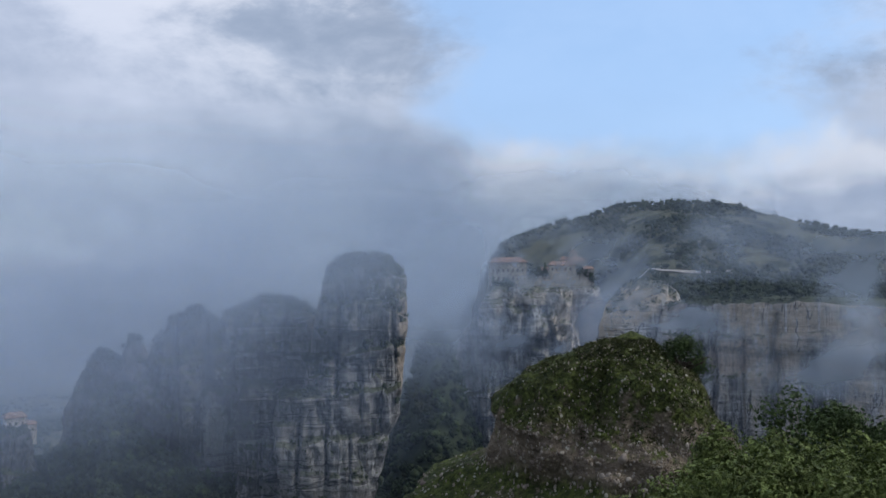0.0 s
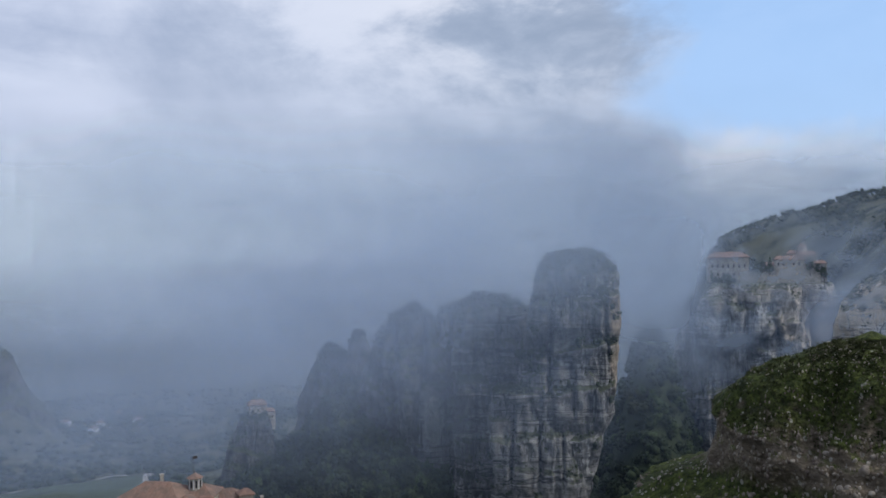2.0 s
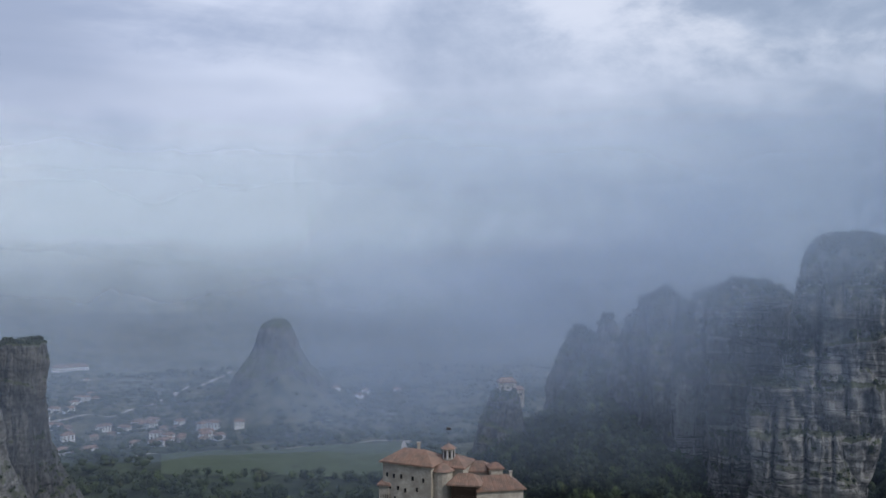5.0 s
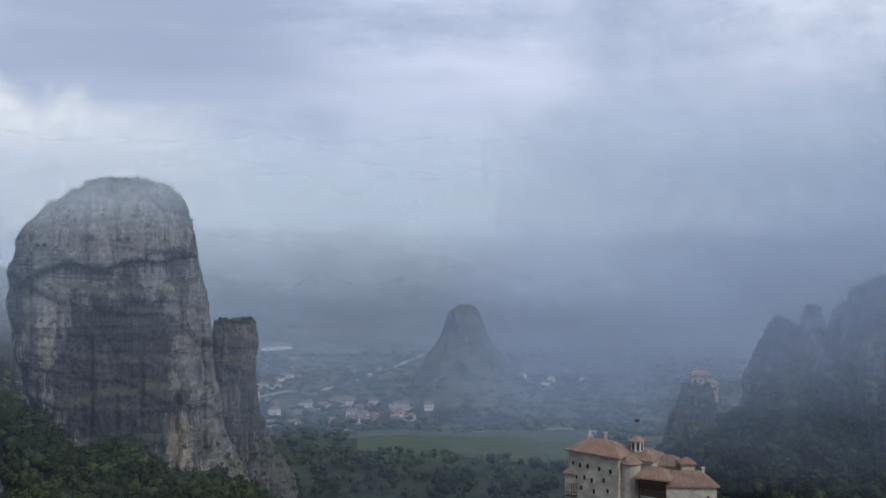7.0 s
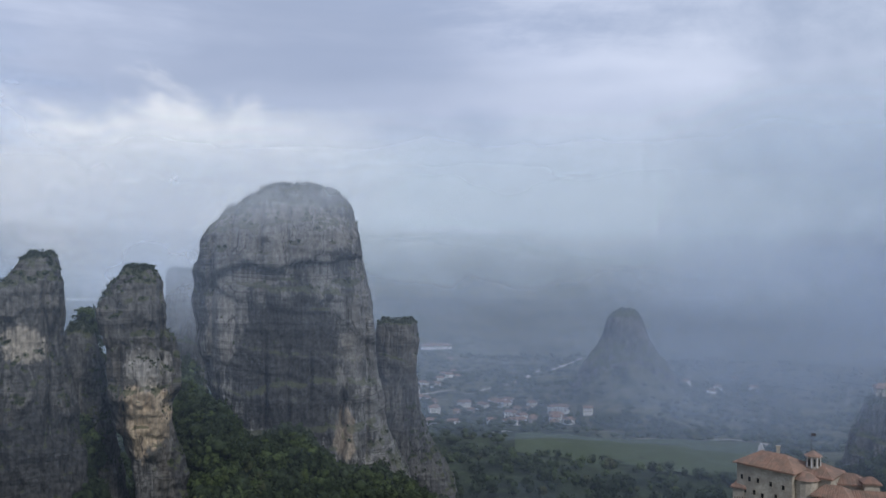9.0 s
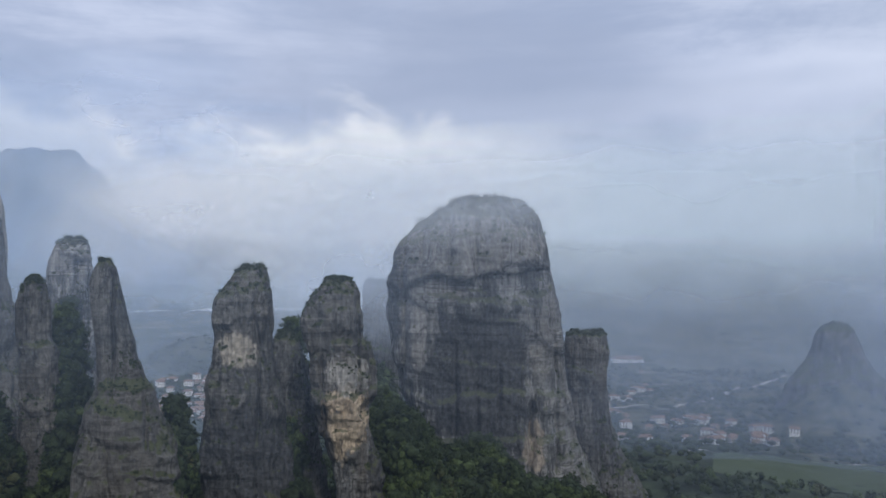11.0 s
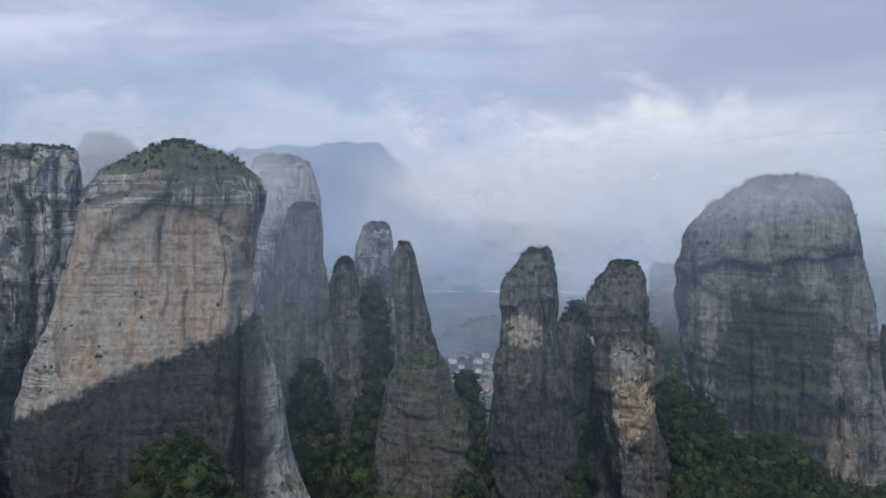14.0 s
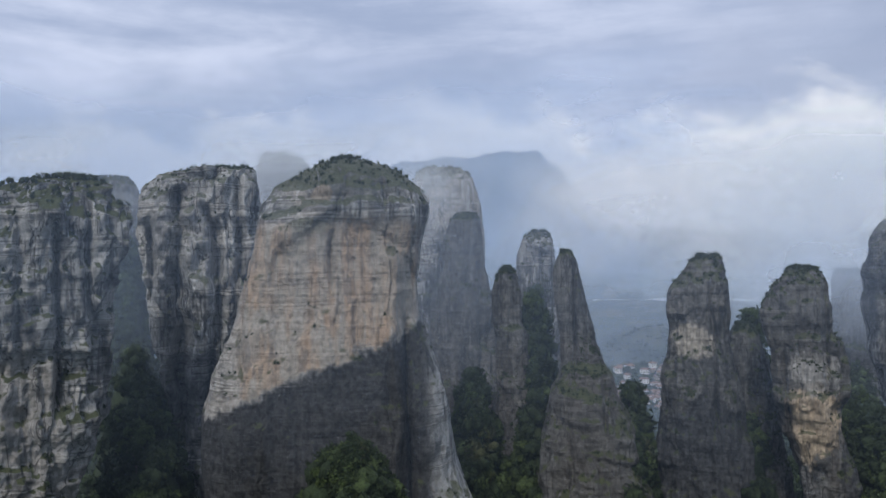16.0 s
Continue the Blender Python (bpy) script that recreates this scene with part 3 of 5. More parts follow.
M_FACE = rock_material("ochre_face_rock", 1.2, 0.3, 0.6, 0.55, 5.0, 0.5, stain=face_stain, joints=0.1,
    scars_and_shading=[(-110.4, 258, 1.7, 6, 1.2, (0.60, 0.57, 0.51), 0.9), (-105.6, 260, 4.9, 24, 5.5, (0.13, 0.13, 0.115), 0.65), (-107.6, 255, 3.8, 3, 2.6, WARM, 0.8), (-110.2, 258, 0.5, 7, 4, (0.085, 0.10, 0.045), 0.8), (-108.6, 258, 1.7, 8, 2, (0.085, 0.10, 0.045), 0.7), (-112.2, 258, -3.4, 2.6, 11, (0.085, 0.095, 0.05), 0.7)])
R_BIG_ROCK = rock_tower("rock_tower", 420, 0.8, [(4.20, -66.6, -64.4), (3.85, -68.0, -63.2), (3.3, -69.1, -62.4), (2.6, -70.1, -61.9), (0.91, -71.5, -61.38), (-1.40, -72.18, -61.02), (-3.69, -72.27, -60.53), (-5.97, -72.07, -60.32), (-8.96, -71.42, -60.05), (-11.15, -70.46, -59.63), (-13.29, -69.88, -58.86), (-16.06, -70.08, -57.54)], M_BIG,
    "massive dark grey rock tower streaked by run-off, top in mist", 5, flute=0.06, bed=0.022, nu=330, nv=260, clefts=[(-71.0, 1.6, 5, -12, 1.0), (-69.6, 0.7, 2.5, -2, 2.5), (-67.8, 0.7, 3.0, -2, 3), (-66.2, 0.7, 3.0, -1.5, 3), (-62.6, 1.4, 6, -16, -8.5), (-64.6, 0.8, 3, -11, -6.5), (-66.0, 0.8, 3, -12, -6), (-67.4, 0.8, 3, -12, -5), (-60.9, 1.0, 3, -14, -4)], ledges=[(-1.0, 0.09, -4.5), (-2.2, 0.09, 2.0), (-8.9, 0.0, 3.0), (-11.5, 0.03, 3.0), (1.8, 0.05, 1.8)])
R_SIDE_ROCK = rock_tower("rock_tower", 470, 0.9, [(-4.99, -59.67, -57.83), (-5.28, -60.18, -57.35), (-6.17, -60.32, -57.18), (-7.27, -60.22, -57.29), (-8.72, -60.12, -57.33), (-10.87, -60.06, -57.10), (-12.95, -59.71, -56.32), (-15.61, -59.30, -54.64)], M_DARK,
    "small dark rounded rock tower beside the massive one", 36)
R_SPIRE_B = rock_tower("rock_needle", 320, 0.9, [(-1.35, -76.29, -75.27), (-1.62, -76.76, -74.80), (-2.40, -77.47, -74.33), (-3.77, -78.25, -74.14), (-5.32, -78.33, -74.22), (-6.02, -77.94, -73.71), (-7.63, -77.78, -73.17), (-9.35, -77.62, -73.17), (-9.92, -77.55, -73.64), (-11.43, -77.00, -73.72), (-13.28, -76.30, -73.10), (-16.54, -75.71, -72.40)], M_NEEDLE_B,
    "rock needle with a pale orange broken face", 67, clefts=[(-74.4, 0.8, 3, -9, -2), (-76.8, 0.8, 3, -14, -6)], ledges=[(-5.6, 0.0, 2.6), (-8.6, 0.1, 2.0), (-9.5, 0.1, -2.6), (-3.0, 0.1, 1.2)], knob=1.3)
R_SPIRE_A = rock_tower("rock_needle", 330, 0.9, [(-0.52, -82.24, -80.84), (-0.87, -82.74, -80.56), (-2.59, -83.94, -80.29), (-4.14, -84.17, -80.21), (-5.30, -83.94, -80.28), (-7.22, -84.32, -80.05), (-9.12, -84.55, -79.58), (-11.38, -84.73, -79.19), (-16.48, -84.91, -78.64)], M_NEEDLE_A,
    "blunt grey rock needle with a pale band", 98, clefts=[(-81.3, 0.7, 3, -12, -2)], ledges=[(-4.4, 0.1, -2.0), (-6.9, 0.1, 1.8), (-2.2, 0.1, 1.0)], knob=1.2)
R_SADDLE = rock_tower("rock_saddle", 350, 0.9, [(-5.01, -79.89, -79.03), (-5.51, -80.21, -78.56), (-7.25, -80.60, -77.86), (-9.92, -80.98, -77.47), (-16.54, -81.36, -76.30)], M_DARK,
    "low dark wooded rock saddle between two needles", 129)
R_BACK_PILLAR = rock_tower("rock_tower", 620, 0.9, [(-1.54, -73.71, -72.38), (-1.89, -74.10, -71.99), (-3.76, -74.22, -71.80), (-6.86, -74.34, -71.61), (-11.40, -74.73, -71.23)], M_DARK,
    "misty rock pillar behind the massive tower", 160, nu=130, nv=130)
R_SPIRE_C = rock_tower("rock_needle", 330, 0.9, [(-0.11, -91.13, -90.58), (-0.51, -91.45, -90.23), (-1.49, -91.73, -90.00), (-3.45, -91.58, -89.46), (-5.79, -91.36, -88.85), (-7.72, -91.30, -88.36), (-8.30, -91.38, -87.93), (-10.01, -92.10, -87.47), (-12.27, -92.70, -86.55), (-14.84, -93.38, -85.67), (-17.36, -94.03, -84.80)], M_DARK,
    "pointed rock needle on a broad dark cone with a grassy ledge", 191, clefts=[(-90.2, 0.7, 2.5, -9, -1), (-88.5, 0.8, 3, -12, -8)], ledges=[(-8.1, 0.0, 5.0), (-11, 0.1, 1.5), (-13.2, 0.1, 1.5), (-3, 0.1, 1.0)])
R_SPIRE_D = rock_tower("rock_needle", 400, 0.9, [(1.31, -93.08, -92.14), (0.88, -93.67, -91.75), (-0.30, -94.15, -91.60), (-2.25, -94.32, -91.54), (-4.60, -94.49, -91.43), (-8.08, -94.82, -91.30), (-13.74, -95.25, -90.95)], M_GREY,
    "rounded rock needle with a pale cap", 222, clefts=[(-92.6, 0.7, 2.5, -6, 0.5)], ledges=[(-0.6, 0.1, 1.5)])
R_SPIRE_E = rock_tower("rock_needle", 350, 0.9, [(-1.18, -95.17, -94.70), (-1.65, -95.64, -94.24), (-3.02, -95.96, -94.01), (-4.97, -95.98, -93.94), (-5.75, -95.67, -93.56), (-8.06, -95.68, -93.42), (-10.73, -95.70, -93.51), (-13.71, -96.03, -93.69), (-17.34, -96.45, -93.52)], M_DARK,
    "slim dark rock needle with mossy shoulders", 253, ledges=[(-5.2, 0.0, 2.5), (-9, 0.1, 1.5)])
R_FAR_TOWER = rock_tower("rock_tower", 560, 0.9, [(5.71, -100.35, -98.62), (5.44, -101.11, -97.66), (4.78, -101.46, -97.08), (3.24, -101.55, -96.70), (0.52, -101.49, -96.56), (-4.51, -101.75, -96.36), (-9.85, -102.16, -96.01)], M_GREY,
    "tall pale rock tower half veiled by mist", 284, nu=130, nv=130, clefts=[(-97.3, 0.9, 4, -10, 1), (-98.8, 0.8, 3, -12, -2)], ledges=[(-1.6, 0.0, 4.0), (-5, 0.1, 2.0)])
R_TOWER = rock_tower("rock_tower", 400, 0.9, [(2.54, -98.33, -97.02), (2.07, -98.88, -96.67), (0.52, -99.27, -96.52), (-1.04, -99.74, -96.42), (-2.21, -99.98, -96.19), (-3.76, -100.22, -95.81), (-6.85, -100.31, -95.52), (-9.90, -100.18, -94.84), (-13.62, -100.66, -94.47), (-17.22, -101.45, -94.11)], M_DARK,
    "stepped dark rock tower with a mossy cap", 315)
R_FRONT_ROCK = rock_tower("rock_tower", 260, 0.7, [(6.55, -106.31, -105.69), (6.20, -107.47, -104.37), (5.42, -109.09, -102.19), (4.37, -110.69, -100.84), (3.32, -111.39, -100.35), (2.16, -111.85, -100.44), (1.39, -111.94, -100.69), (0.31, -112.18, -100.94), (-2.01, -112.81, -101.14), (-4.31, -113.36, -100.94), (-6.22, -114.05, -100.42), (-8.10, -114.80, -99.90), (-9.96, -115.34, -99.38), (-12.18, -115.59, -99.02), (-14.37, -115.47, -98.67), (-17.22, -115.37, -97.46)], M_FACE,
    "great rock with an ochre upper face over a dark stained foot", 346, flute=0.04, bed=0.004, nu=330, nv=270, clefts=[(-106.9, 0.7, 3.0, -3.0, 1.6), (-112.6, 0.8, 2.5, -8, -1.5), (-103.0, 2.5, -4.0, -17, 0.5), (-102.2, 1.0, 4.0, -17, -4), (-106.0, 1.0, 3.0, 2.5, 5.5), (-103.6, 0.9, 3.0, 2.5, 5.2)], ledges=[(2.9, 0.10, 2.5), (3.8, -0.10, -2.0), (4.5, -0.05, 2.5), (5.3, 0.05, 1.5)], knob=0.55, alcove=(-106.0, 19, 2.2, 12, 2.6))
R_LEFT_BLOCK = rock_tower("rock_tower", 340, 0.8, [(5.87, -114.02, -112.62), (5.59, -116.92, -112.21), (4.76, -118.77, -111.97), (3.82, -119.41, -111.87), (1.94, -119.78, -111.86), (0.07, -119.52, -111.96), (-2.57, -119.01, -112.22), (-5.56, -118.42, -112.64), (-9.26, -117.91, -113.25), (-12.87, -118.17, -113.12), (-16.38, -118.92, -112.43)], M_BLOCK,
    "bulging grey rock block with dark vertical clefts", 377, flute=0.24, bed=0.008, clefts=[(-117.2, 2.4, 11, -12, 4.6), (-114.9, 2.0, 9, -14, 3.6), (-113.3, 1.4, 5, -8, 5.0), (-118.9, 1.2, 5, -10, 2.0)], ledges=[(2.4, 0.1, -3.0), (-1.5, -0.1, 2.5)], knob=1.8, nu=300, nv=250)
R_HAZY_ROCK = rock_tower("rock_tower", 600, 0.9, [(6.80, -111.26, -110.21), (6.42, -111.79, -108.88), (5.36, -112.11, -108.09), (1.90, -112.34, -107.61), (-5.78, -112.64, -107.34)], M_DARK,
    "distant rounded rock veiled by cloud", 408, nu=130, nv=130)
R_EDGE_ROCK = rock_tower("rock_cliff", 280, 0.8, [(4.95, -123.76, -122.37), (4.59, -126.86, -121.98), (3.91, -128.69, -121.32), (2.67, -130.17, -120.72), (0.23, -131.34, -120.83), (-3.58, -131.94, -121.22), (-7.00, -132.26, -121.40), (-9.68, -132.56, -121.57), (-11.62, -132.86, -122.34), (-14.76, -133.17, -123.70)], M_EDGE,
    "broad knobbly grey cliff with scrub on its ledges", 439, flute=0.15, bed=0.016, clefts=[(-124.6, 0.9, 5, -10, 2.5), (-122.8, 1.2, 5, -6, 3.5), (-126.6, 1.2, 4, -6, 3.0), (-121.9, 1.0, 4, -12, -4)], ledges=[(2.2, 0.1, 3.0), (-1.0, -0.1, -2.5), (-5.5, 0.0, -3.0), (-9.0, 0.05, 2.0)], knob=2.6, nu=300, nv=250)
R_EDGE_BACK = rock_tower("rock_tower", 560, 0.9, [(4.95, -122.04, -120.15), (4.51, -122.71, -119.53), (1.24, -123.08, -119.02), (-8.87, -123.54, -118.82)], M_DARK,
    "dark rock top behind the knobbly cliff", 470, nu=130, nv=130)
R_CLIFF_PILLAR = rock_tower("cliff_pillar", 430, 0.8, [(1.28, -6.10, -4.86), (0.85, -7.26, -3.61), (0.07, -8.03, -2.67), (-1.41, -8.49, -2.56), (-4.11, -9.02, -2.68), (-7.17, -9.47, -2.96), (-9.35, -9.77, -3.24), (-9.87, -9.85, -3.70), (-12.36, -10.03, -4.29), (-15.22, -10.40, -5.06)], M_PILLAR,
    "tall bedded cliff pillar with a wooded top in cloud", 501, square=3.6, flute=0.06, bed=0.03, clefts=[(-7.2, 1.2, 6, -12, -0.4), (-5.9, 0.8, 4, -9.5, -1), (-3.6, 0.8, 3.5, -6, 0), (-4.5, 0.7, 3, -10, -7)], ledges=[(-1.5, 0.05, 3.0), (-4.0, 0.08, -2.5), (-5.0, 0.06, 2.5), (-7.3, 0.03, 3.5), (-10.4, 0.05, 4.0)], knob=1.6, nu=300, nv=250)
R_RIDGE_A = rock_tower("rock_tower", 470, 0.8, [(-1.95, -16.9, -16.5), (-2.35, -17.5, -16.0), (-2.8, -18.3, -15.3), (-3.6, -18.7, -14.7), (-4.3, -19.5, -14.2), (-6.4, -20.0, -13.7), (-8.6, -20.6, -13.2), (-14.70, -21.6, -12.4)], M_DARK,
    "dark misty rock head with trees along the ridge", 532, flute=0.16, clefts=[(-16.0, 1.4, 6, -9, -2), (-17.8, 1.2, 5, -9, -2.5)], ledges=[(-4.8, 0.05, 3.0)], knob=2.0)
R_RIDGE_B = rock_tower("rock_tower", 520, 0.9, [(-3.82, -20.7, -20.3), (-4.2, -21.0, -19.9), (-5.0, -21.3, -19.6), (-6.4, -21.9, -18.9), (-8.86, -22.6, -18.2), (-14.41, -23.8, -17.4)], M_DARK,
    "small dark rock knob with trees on the ridge", 563, flute=0.16, knob=1.8)
R_RIDGE_C = rock_tower("rock_tower", 465, 0.8, [(-1.3, -12.4, -10.6), (-1.8, -13.4, -9.7), (-2.50, -15.09, -8.72), (-4.78, -15.44, -8.33), (-8.52, -15.78, -8.14), (-14.97, -16.81, -7.94)], M_BUTT,
    "dark cliff wall with trees between ridge and pillar", 594, flute=0.10, bed=0.05, clefts=[(-10.8, 1.4, 6, -8, -1), (-12.5, 1.4, 6, -9, -1), (-14.0, 1.2, 5, -8, -2)], ledges=[(-4.2, 0.05, 2.5)], knob=2.0)
R_BUTTRESS_A = rock_tower("rock_buttress", 440, 0.8, [(-7.30, -15.93, -14.62), (-7.60, -16.21, -14.36), (-9.13, -16.35, -14.39), (-11.29, -16.48, -14.49), (-14.79, -17.52, -13.92)], M_BUTT,
    "pale grey rock buttress at the cliff foot", 625)
R_BUTTRESS_B = rock_tower("rock_buttress", 425, 0.8, [(-6.87, -13.30, -12.11), (-7.40, -13.81, -11.43), (-10.34, -14.02, -11.27), (-12.88, -13.93, -11.19), (-15.00, -14.10, -10.96)], M_BUTT,
    "blocky grey rock buttress at the cliff foot", 656, clefts=[(-12.4, 0.9, 4, -14, -7.5)], ledges=[(-10.7, 0.1, 2.5)])
R_BUTTRESS_C = rock_tower("rock_buttress", 415, 0.7, [(-7.48, -10.80, -8.71), (-7.86, -11.36, -7.18), (-10.49, -11.42, -5.64), (-13.41, -11.34, -5.06), (-15.20, -11.52, -4.87)], M_BUTT,
    "broad bedded buttress with pale horizontal ledges", 687, clefts=[(-9.8, 1.0, 5, -14, -8), (-8.1, 0.9, 4, -14, -7.5), (-6.6, 0.8, 3, -14, -9)], ledges=[(-10.5, 0.05, 3.5), (-12.6, -0.05, 2.0)])
R_RIDGE_D = rock_tower("rock_tower", 540, 0.9, [(-4.6, -22.5, -22.1), (-5.2, -23.2, -21.2), (-6.2, -23.7, -20.4), (-7.77, -24.28, -19.01), (-10.79, -24.86, -17.85), (-15.88, -26.80, -16.72)], M_DARK,
    "low misty rock shoulder with trees ending the ridge", 718, flute=0.2, nu=130, nv=130, knob=2.2)
R_MONASTERY_ROCK = rock_tower("monastery_cliff", 650, 0.8, [(-0.60, 3.04, 10.49), (-0.83, 2.65, 10.68), (-1.45, 2.02, 10.75), (-2.99, 1.23, 10.58), (-5.68, 0.83, 10.25), (-8.72, 0.66, 10.03), (-11.33, 0.73, 10.01), (-15.29, 0.36, 10.53)], M_CLIFF,
    "streaked pale cliff that carries the walled monastery", 749, flute=0.15, bed=0.02, nu=300, nv=250, clefts=[(2.6, 1.6, 7, -12, -1), (4.2, 2.0, 8, -13, -3), (5.6, 1.4, 6, -7, -1), (7.4, 2.2, 12, -7, -2.5), (9.2, 1.2, 6, -9, -0.8), (3.4, 1.0, 5, -12, -5)], ledges=[(-2.2, -0.25, 4.0), (-4.0, 0.3, -6.0), (-6.2, 0.35, 5.0), (-8.4, 0.2, -4.0)], knob=2.2)
R_KNOLL = rock_tower("rock_knoll", 570, 0.8, [(-0.19, 13.24, 15.16), (-0.50, 12.49, 15.59), (-1.07, 11.81, 15.94), (-2.13, 11.05, 16.40), (-3.34, 10.73, 16.92), (-5.95, 10.63, 17.60), (-9.99, 10.21, 18.24)], M_WARM,
    "rounded warm-coloured rock knoll on the plateau edge", 780, nu=130, nv=130)
R_FAR_ROCK = rock_tower("rock_tower", 1150, 0.9, [(-4.1, -43.4, -42.7), (-4.4, -44.1, -42.2), (-5.0, -44.4, -41.9), (-5.9, -44.6, -41.6), (-6.9, -45.2, -41.0), (-7.9, -46.0, -40.2), (-9.80, -46.9, -39.4), (-12.41, -47.84, -37.67)], M_DARK,
    "lone conical rock in the hazy valley", 811, nu=130, nv=130, knob=4.0)
R_CHAPEL_ROCK = rock_tower("rock_pinnacle", 500, 0.9, [(-8.85, -27.87, -26.44), (-9.30, -28.48, -26.29), (-10.40, -28.94, -26.22), (-11.85, -29.37, -25.96), (-14.33, -30.09, -25.07)], M_DARK,
    "steep rock pinnacle under a small chapel", 842)

R_PLATEAU = rock_tower("plateau_cliff", 545, 0.25, [(-1.45, 17, 42), (-1.7, 15.5, 44), (-3.2, 15, 45), (-6, 14.8, 45.5), (-10, 14.5, 46), (-14, 14, 46)], M_PLATEAU,
    "long warm-grey cliff below the road plateau", 911, nu=420, nv=120, flute=0.028, square=6.0, bed=0.006,
    clefts=[(17.2, 1.2, 6, -10, -2), (18.9, 1.5, 7, -10, -2), (20.6, 1.1, 5, -10, -3), (22.3, 1.8, 8, -10, -2), (24.6, 1.2, 6, -10, -2.4), (26.4, 1.6, 7, -10, -2), (28.3, 1.2, 6, -10, -2), (31, 1.5, 7, -10, -2)],
    ledges=[(-3.4, 0.02, 3.0), (-4.6, -0.02, -3.0), (-6.0, 0.02, 3.5)])


# ---------------------------------------------------------------- trees and scrub
def fast_mesh(name, V, F, mat, smooth=True):
    me = bpy.data.meshes.new(name)
    V, F = np.asarray(V, np.float32), np.asarray(F, np.int32)
    me.vertices.add(len(V))
    me.vertices.foreach_set("co", V.ravel())
    me.loops.add(F.size)
    me.loops.foreach_set("vertex_index", F.ravel())
    me.polygons.add(len(F))
    me.polygons.foreach_set("loop_start", np.arange(0, F.size, F.shape[1], dtype=np.int32))
    me.materials.append(mat)
    me.update(calc_edges=True)
    if smooth:
        me.polygons.foreach_set("use_smooth", [True] * len(F))
    return me


def ico(sub):
    bm = bmesh.new()
    bmesh.ops.create_icosphere(bm, subdivisions=sub, radius=1.0)
    V = np.array([v.co for v in bm.verts])
    F = np.array([[v.index for v in f.verts] for f in bm.faces])
    bm.free()
    return V, F


ICO1, ICO2 = ico(1), ico(2)
rng = np.random.default_rng(7)


def crown(seed, lumps, base, leaves, size=1.0):
    """A broken crown: lumps of foliage with ragged leaf sprays. Unit height, standing on z = 0."""
    g = np.random.default_rng(seed)
    Vs, Fs, off = [], [], 0
    for i in range(lumps):
        a, rr = g.uniform(0, 6.28), g.uniform(0.05, 0.38) * (lumps > 1)
        c = np.array([math.cos(a) * rr, math.sin(a) * rr, g.uniform(0.35, 0.8)])
        s = g.uniform(0.2, 0.36, 3) * (1 if lumps > 1 else 1.5)
        V = base[0] * (1 + 0.35 * fbm(base[0] * 2.3 + seed + i * 5, 2, seed + i)[:, None])
        Vs.append(V * s + c)
        Fs.append(base[1] + off)
        off += len(V)
    if leaves:
        d = g.normal(size=(leaves, 3))
        d /= np.linalg.norm(d, axis=1)[:, None]
        cen = np.array([0, 0, 0.58]) + d * (0.5, 0.5, 0.42) * g.uniform(0.75, 1.12, (leaves, 1))
        tri = cen[:, None] + g.normal(size=(leaves, 3, 3)) * 0.075 * size
        Vs.append(tri.reshape(-1, 3))
        Fs.append(np.arange(leaves * 3).reshape(-1, 3) + off)
    # a short stem
    off = sum(len(v) for v in Vs)
    st = np.array([[math.cos(t) * 0.05, math.sin(t) * 0.05, -0.25] for t in (0, 2.1, 4.2)] + [[0, 0, 0.6]])
    Vs.append(st)
    Fs.append(np.array([[0, 1, 3], [1, 2, 3], [2, 0, 3]]) + off)
    return np.concatenate(Vs), np.concatenate(Fs)


def scatter(name, spots, sizes, forms, mat, label, category="trees"):
    """Many plants as one mesh: spots (n, 3), heights and widths (n, 2)."""
    Vs, Fs, off = [], [], 0
    for i, (s, (h, wd)) in enumerate(zip(spots, sizes)):
        V, F = forms[i % len(forms)]
        a = rng.uniform(0, 6.28)
        c, sn = math.cos(a), math.sin(a)
        P = np.stack([(V[:, 0] * c - V[:, 1] * sn) * wd, (V[:, 0] * sn + V[:, 1] * c) * wd, V[:, 2] * h], 1) + s
        Vs.append(P)
        Fs.append(F + off)
        off += len(V)
    ob = new(name, fast_mesh(name, np.concatenate(Vs), np.concatenate(Fs), mat))
    return tagged(ob, label, category or "plants", kind="stuff")


def in_rock(az, r):
    hit = np.zeros(len(az), bool)
    for a, d, wu, wv in FOOT:
        da = np.radians(az - a)
        u, v = r * np.sin(da), r * np.cos(da) - d
        hit |= (u / (wu * 0.6)) ** 2 + (v / (wv * 0.6 + 2)) ** 2 < 1
    return hit


def in_field(az, r):
    return (az > -51) & (az < -34) & (r > 655 - (az + 51) * 4.0) & (r < 812)


def plant_spots(n, az0, az1, r0, r1, low=-18.0, clump=0.35, seed=3):
    g = np.random.default_rng(seed)
    az = g.uniform(az0, az1, n)
    r = np.sqrt(g.uniform(r0 ** 2, r1 ** 2, n))
    z = height(az, r)
    ok = (np.degrees(np.arctan2(z, r)) > low) & ~in_rock(az, r) & ~in_field(az, r)
    x, y = np.sin(np.radians(az)) * r, np.cos(np.radians(az)) * r
    ok &= fbm(np.stack([x * 0.02, y * 0.02, x * 0 + seed], -1), 3, 5) > -clump
    return np.stack([x, y, z], 1)[ok]


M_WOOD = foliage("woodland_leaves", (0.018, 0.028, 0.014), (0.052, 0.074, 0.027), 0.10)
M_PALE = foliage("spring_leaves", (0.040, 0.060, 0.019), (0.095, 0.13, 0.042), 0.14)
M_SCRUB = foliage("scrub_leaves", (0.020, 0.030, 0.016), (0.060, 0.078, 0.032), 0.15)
near_forms = [crown(20 + i, 4, ICO1, 56, 1.25) for i in range(8)]
far_forms = [crown(60 + i, 2, ICO1, 12) for i in range(6)]


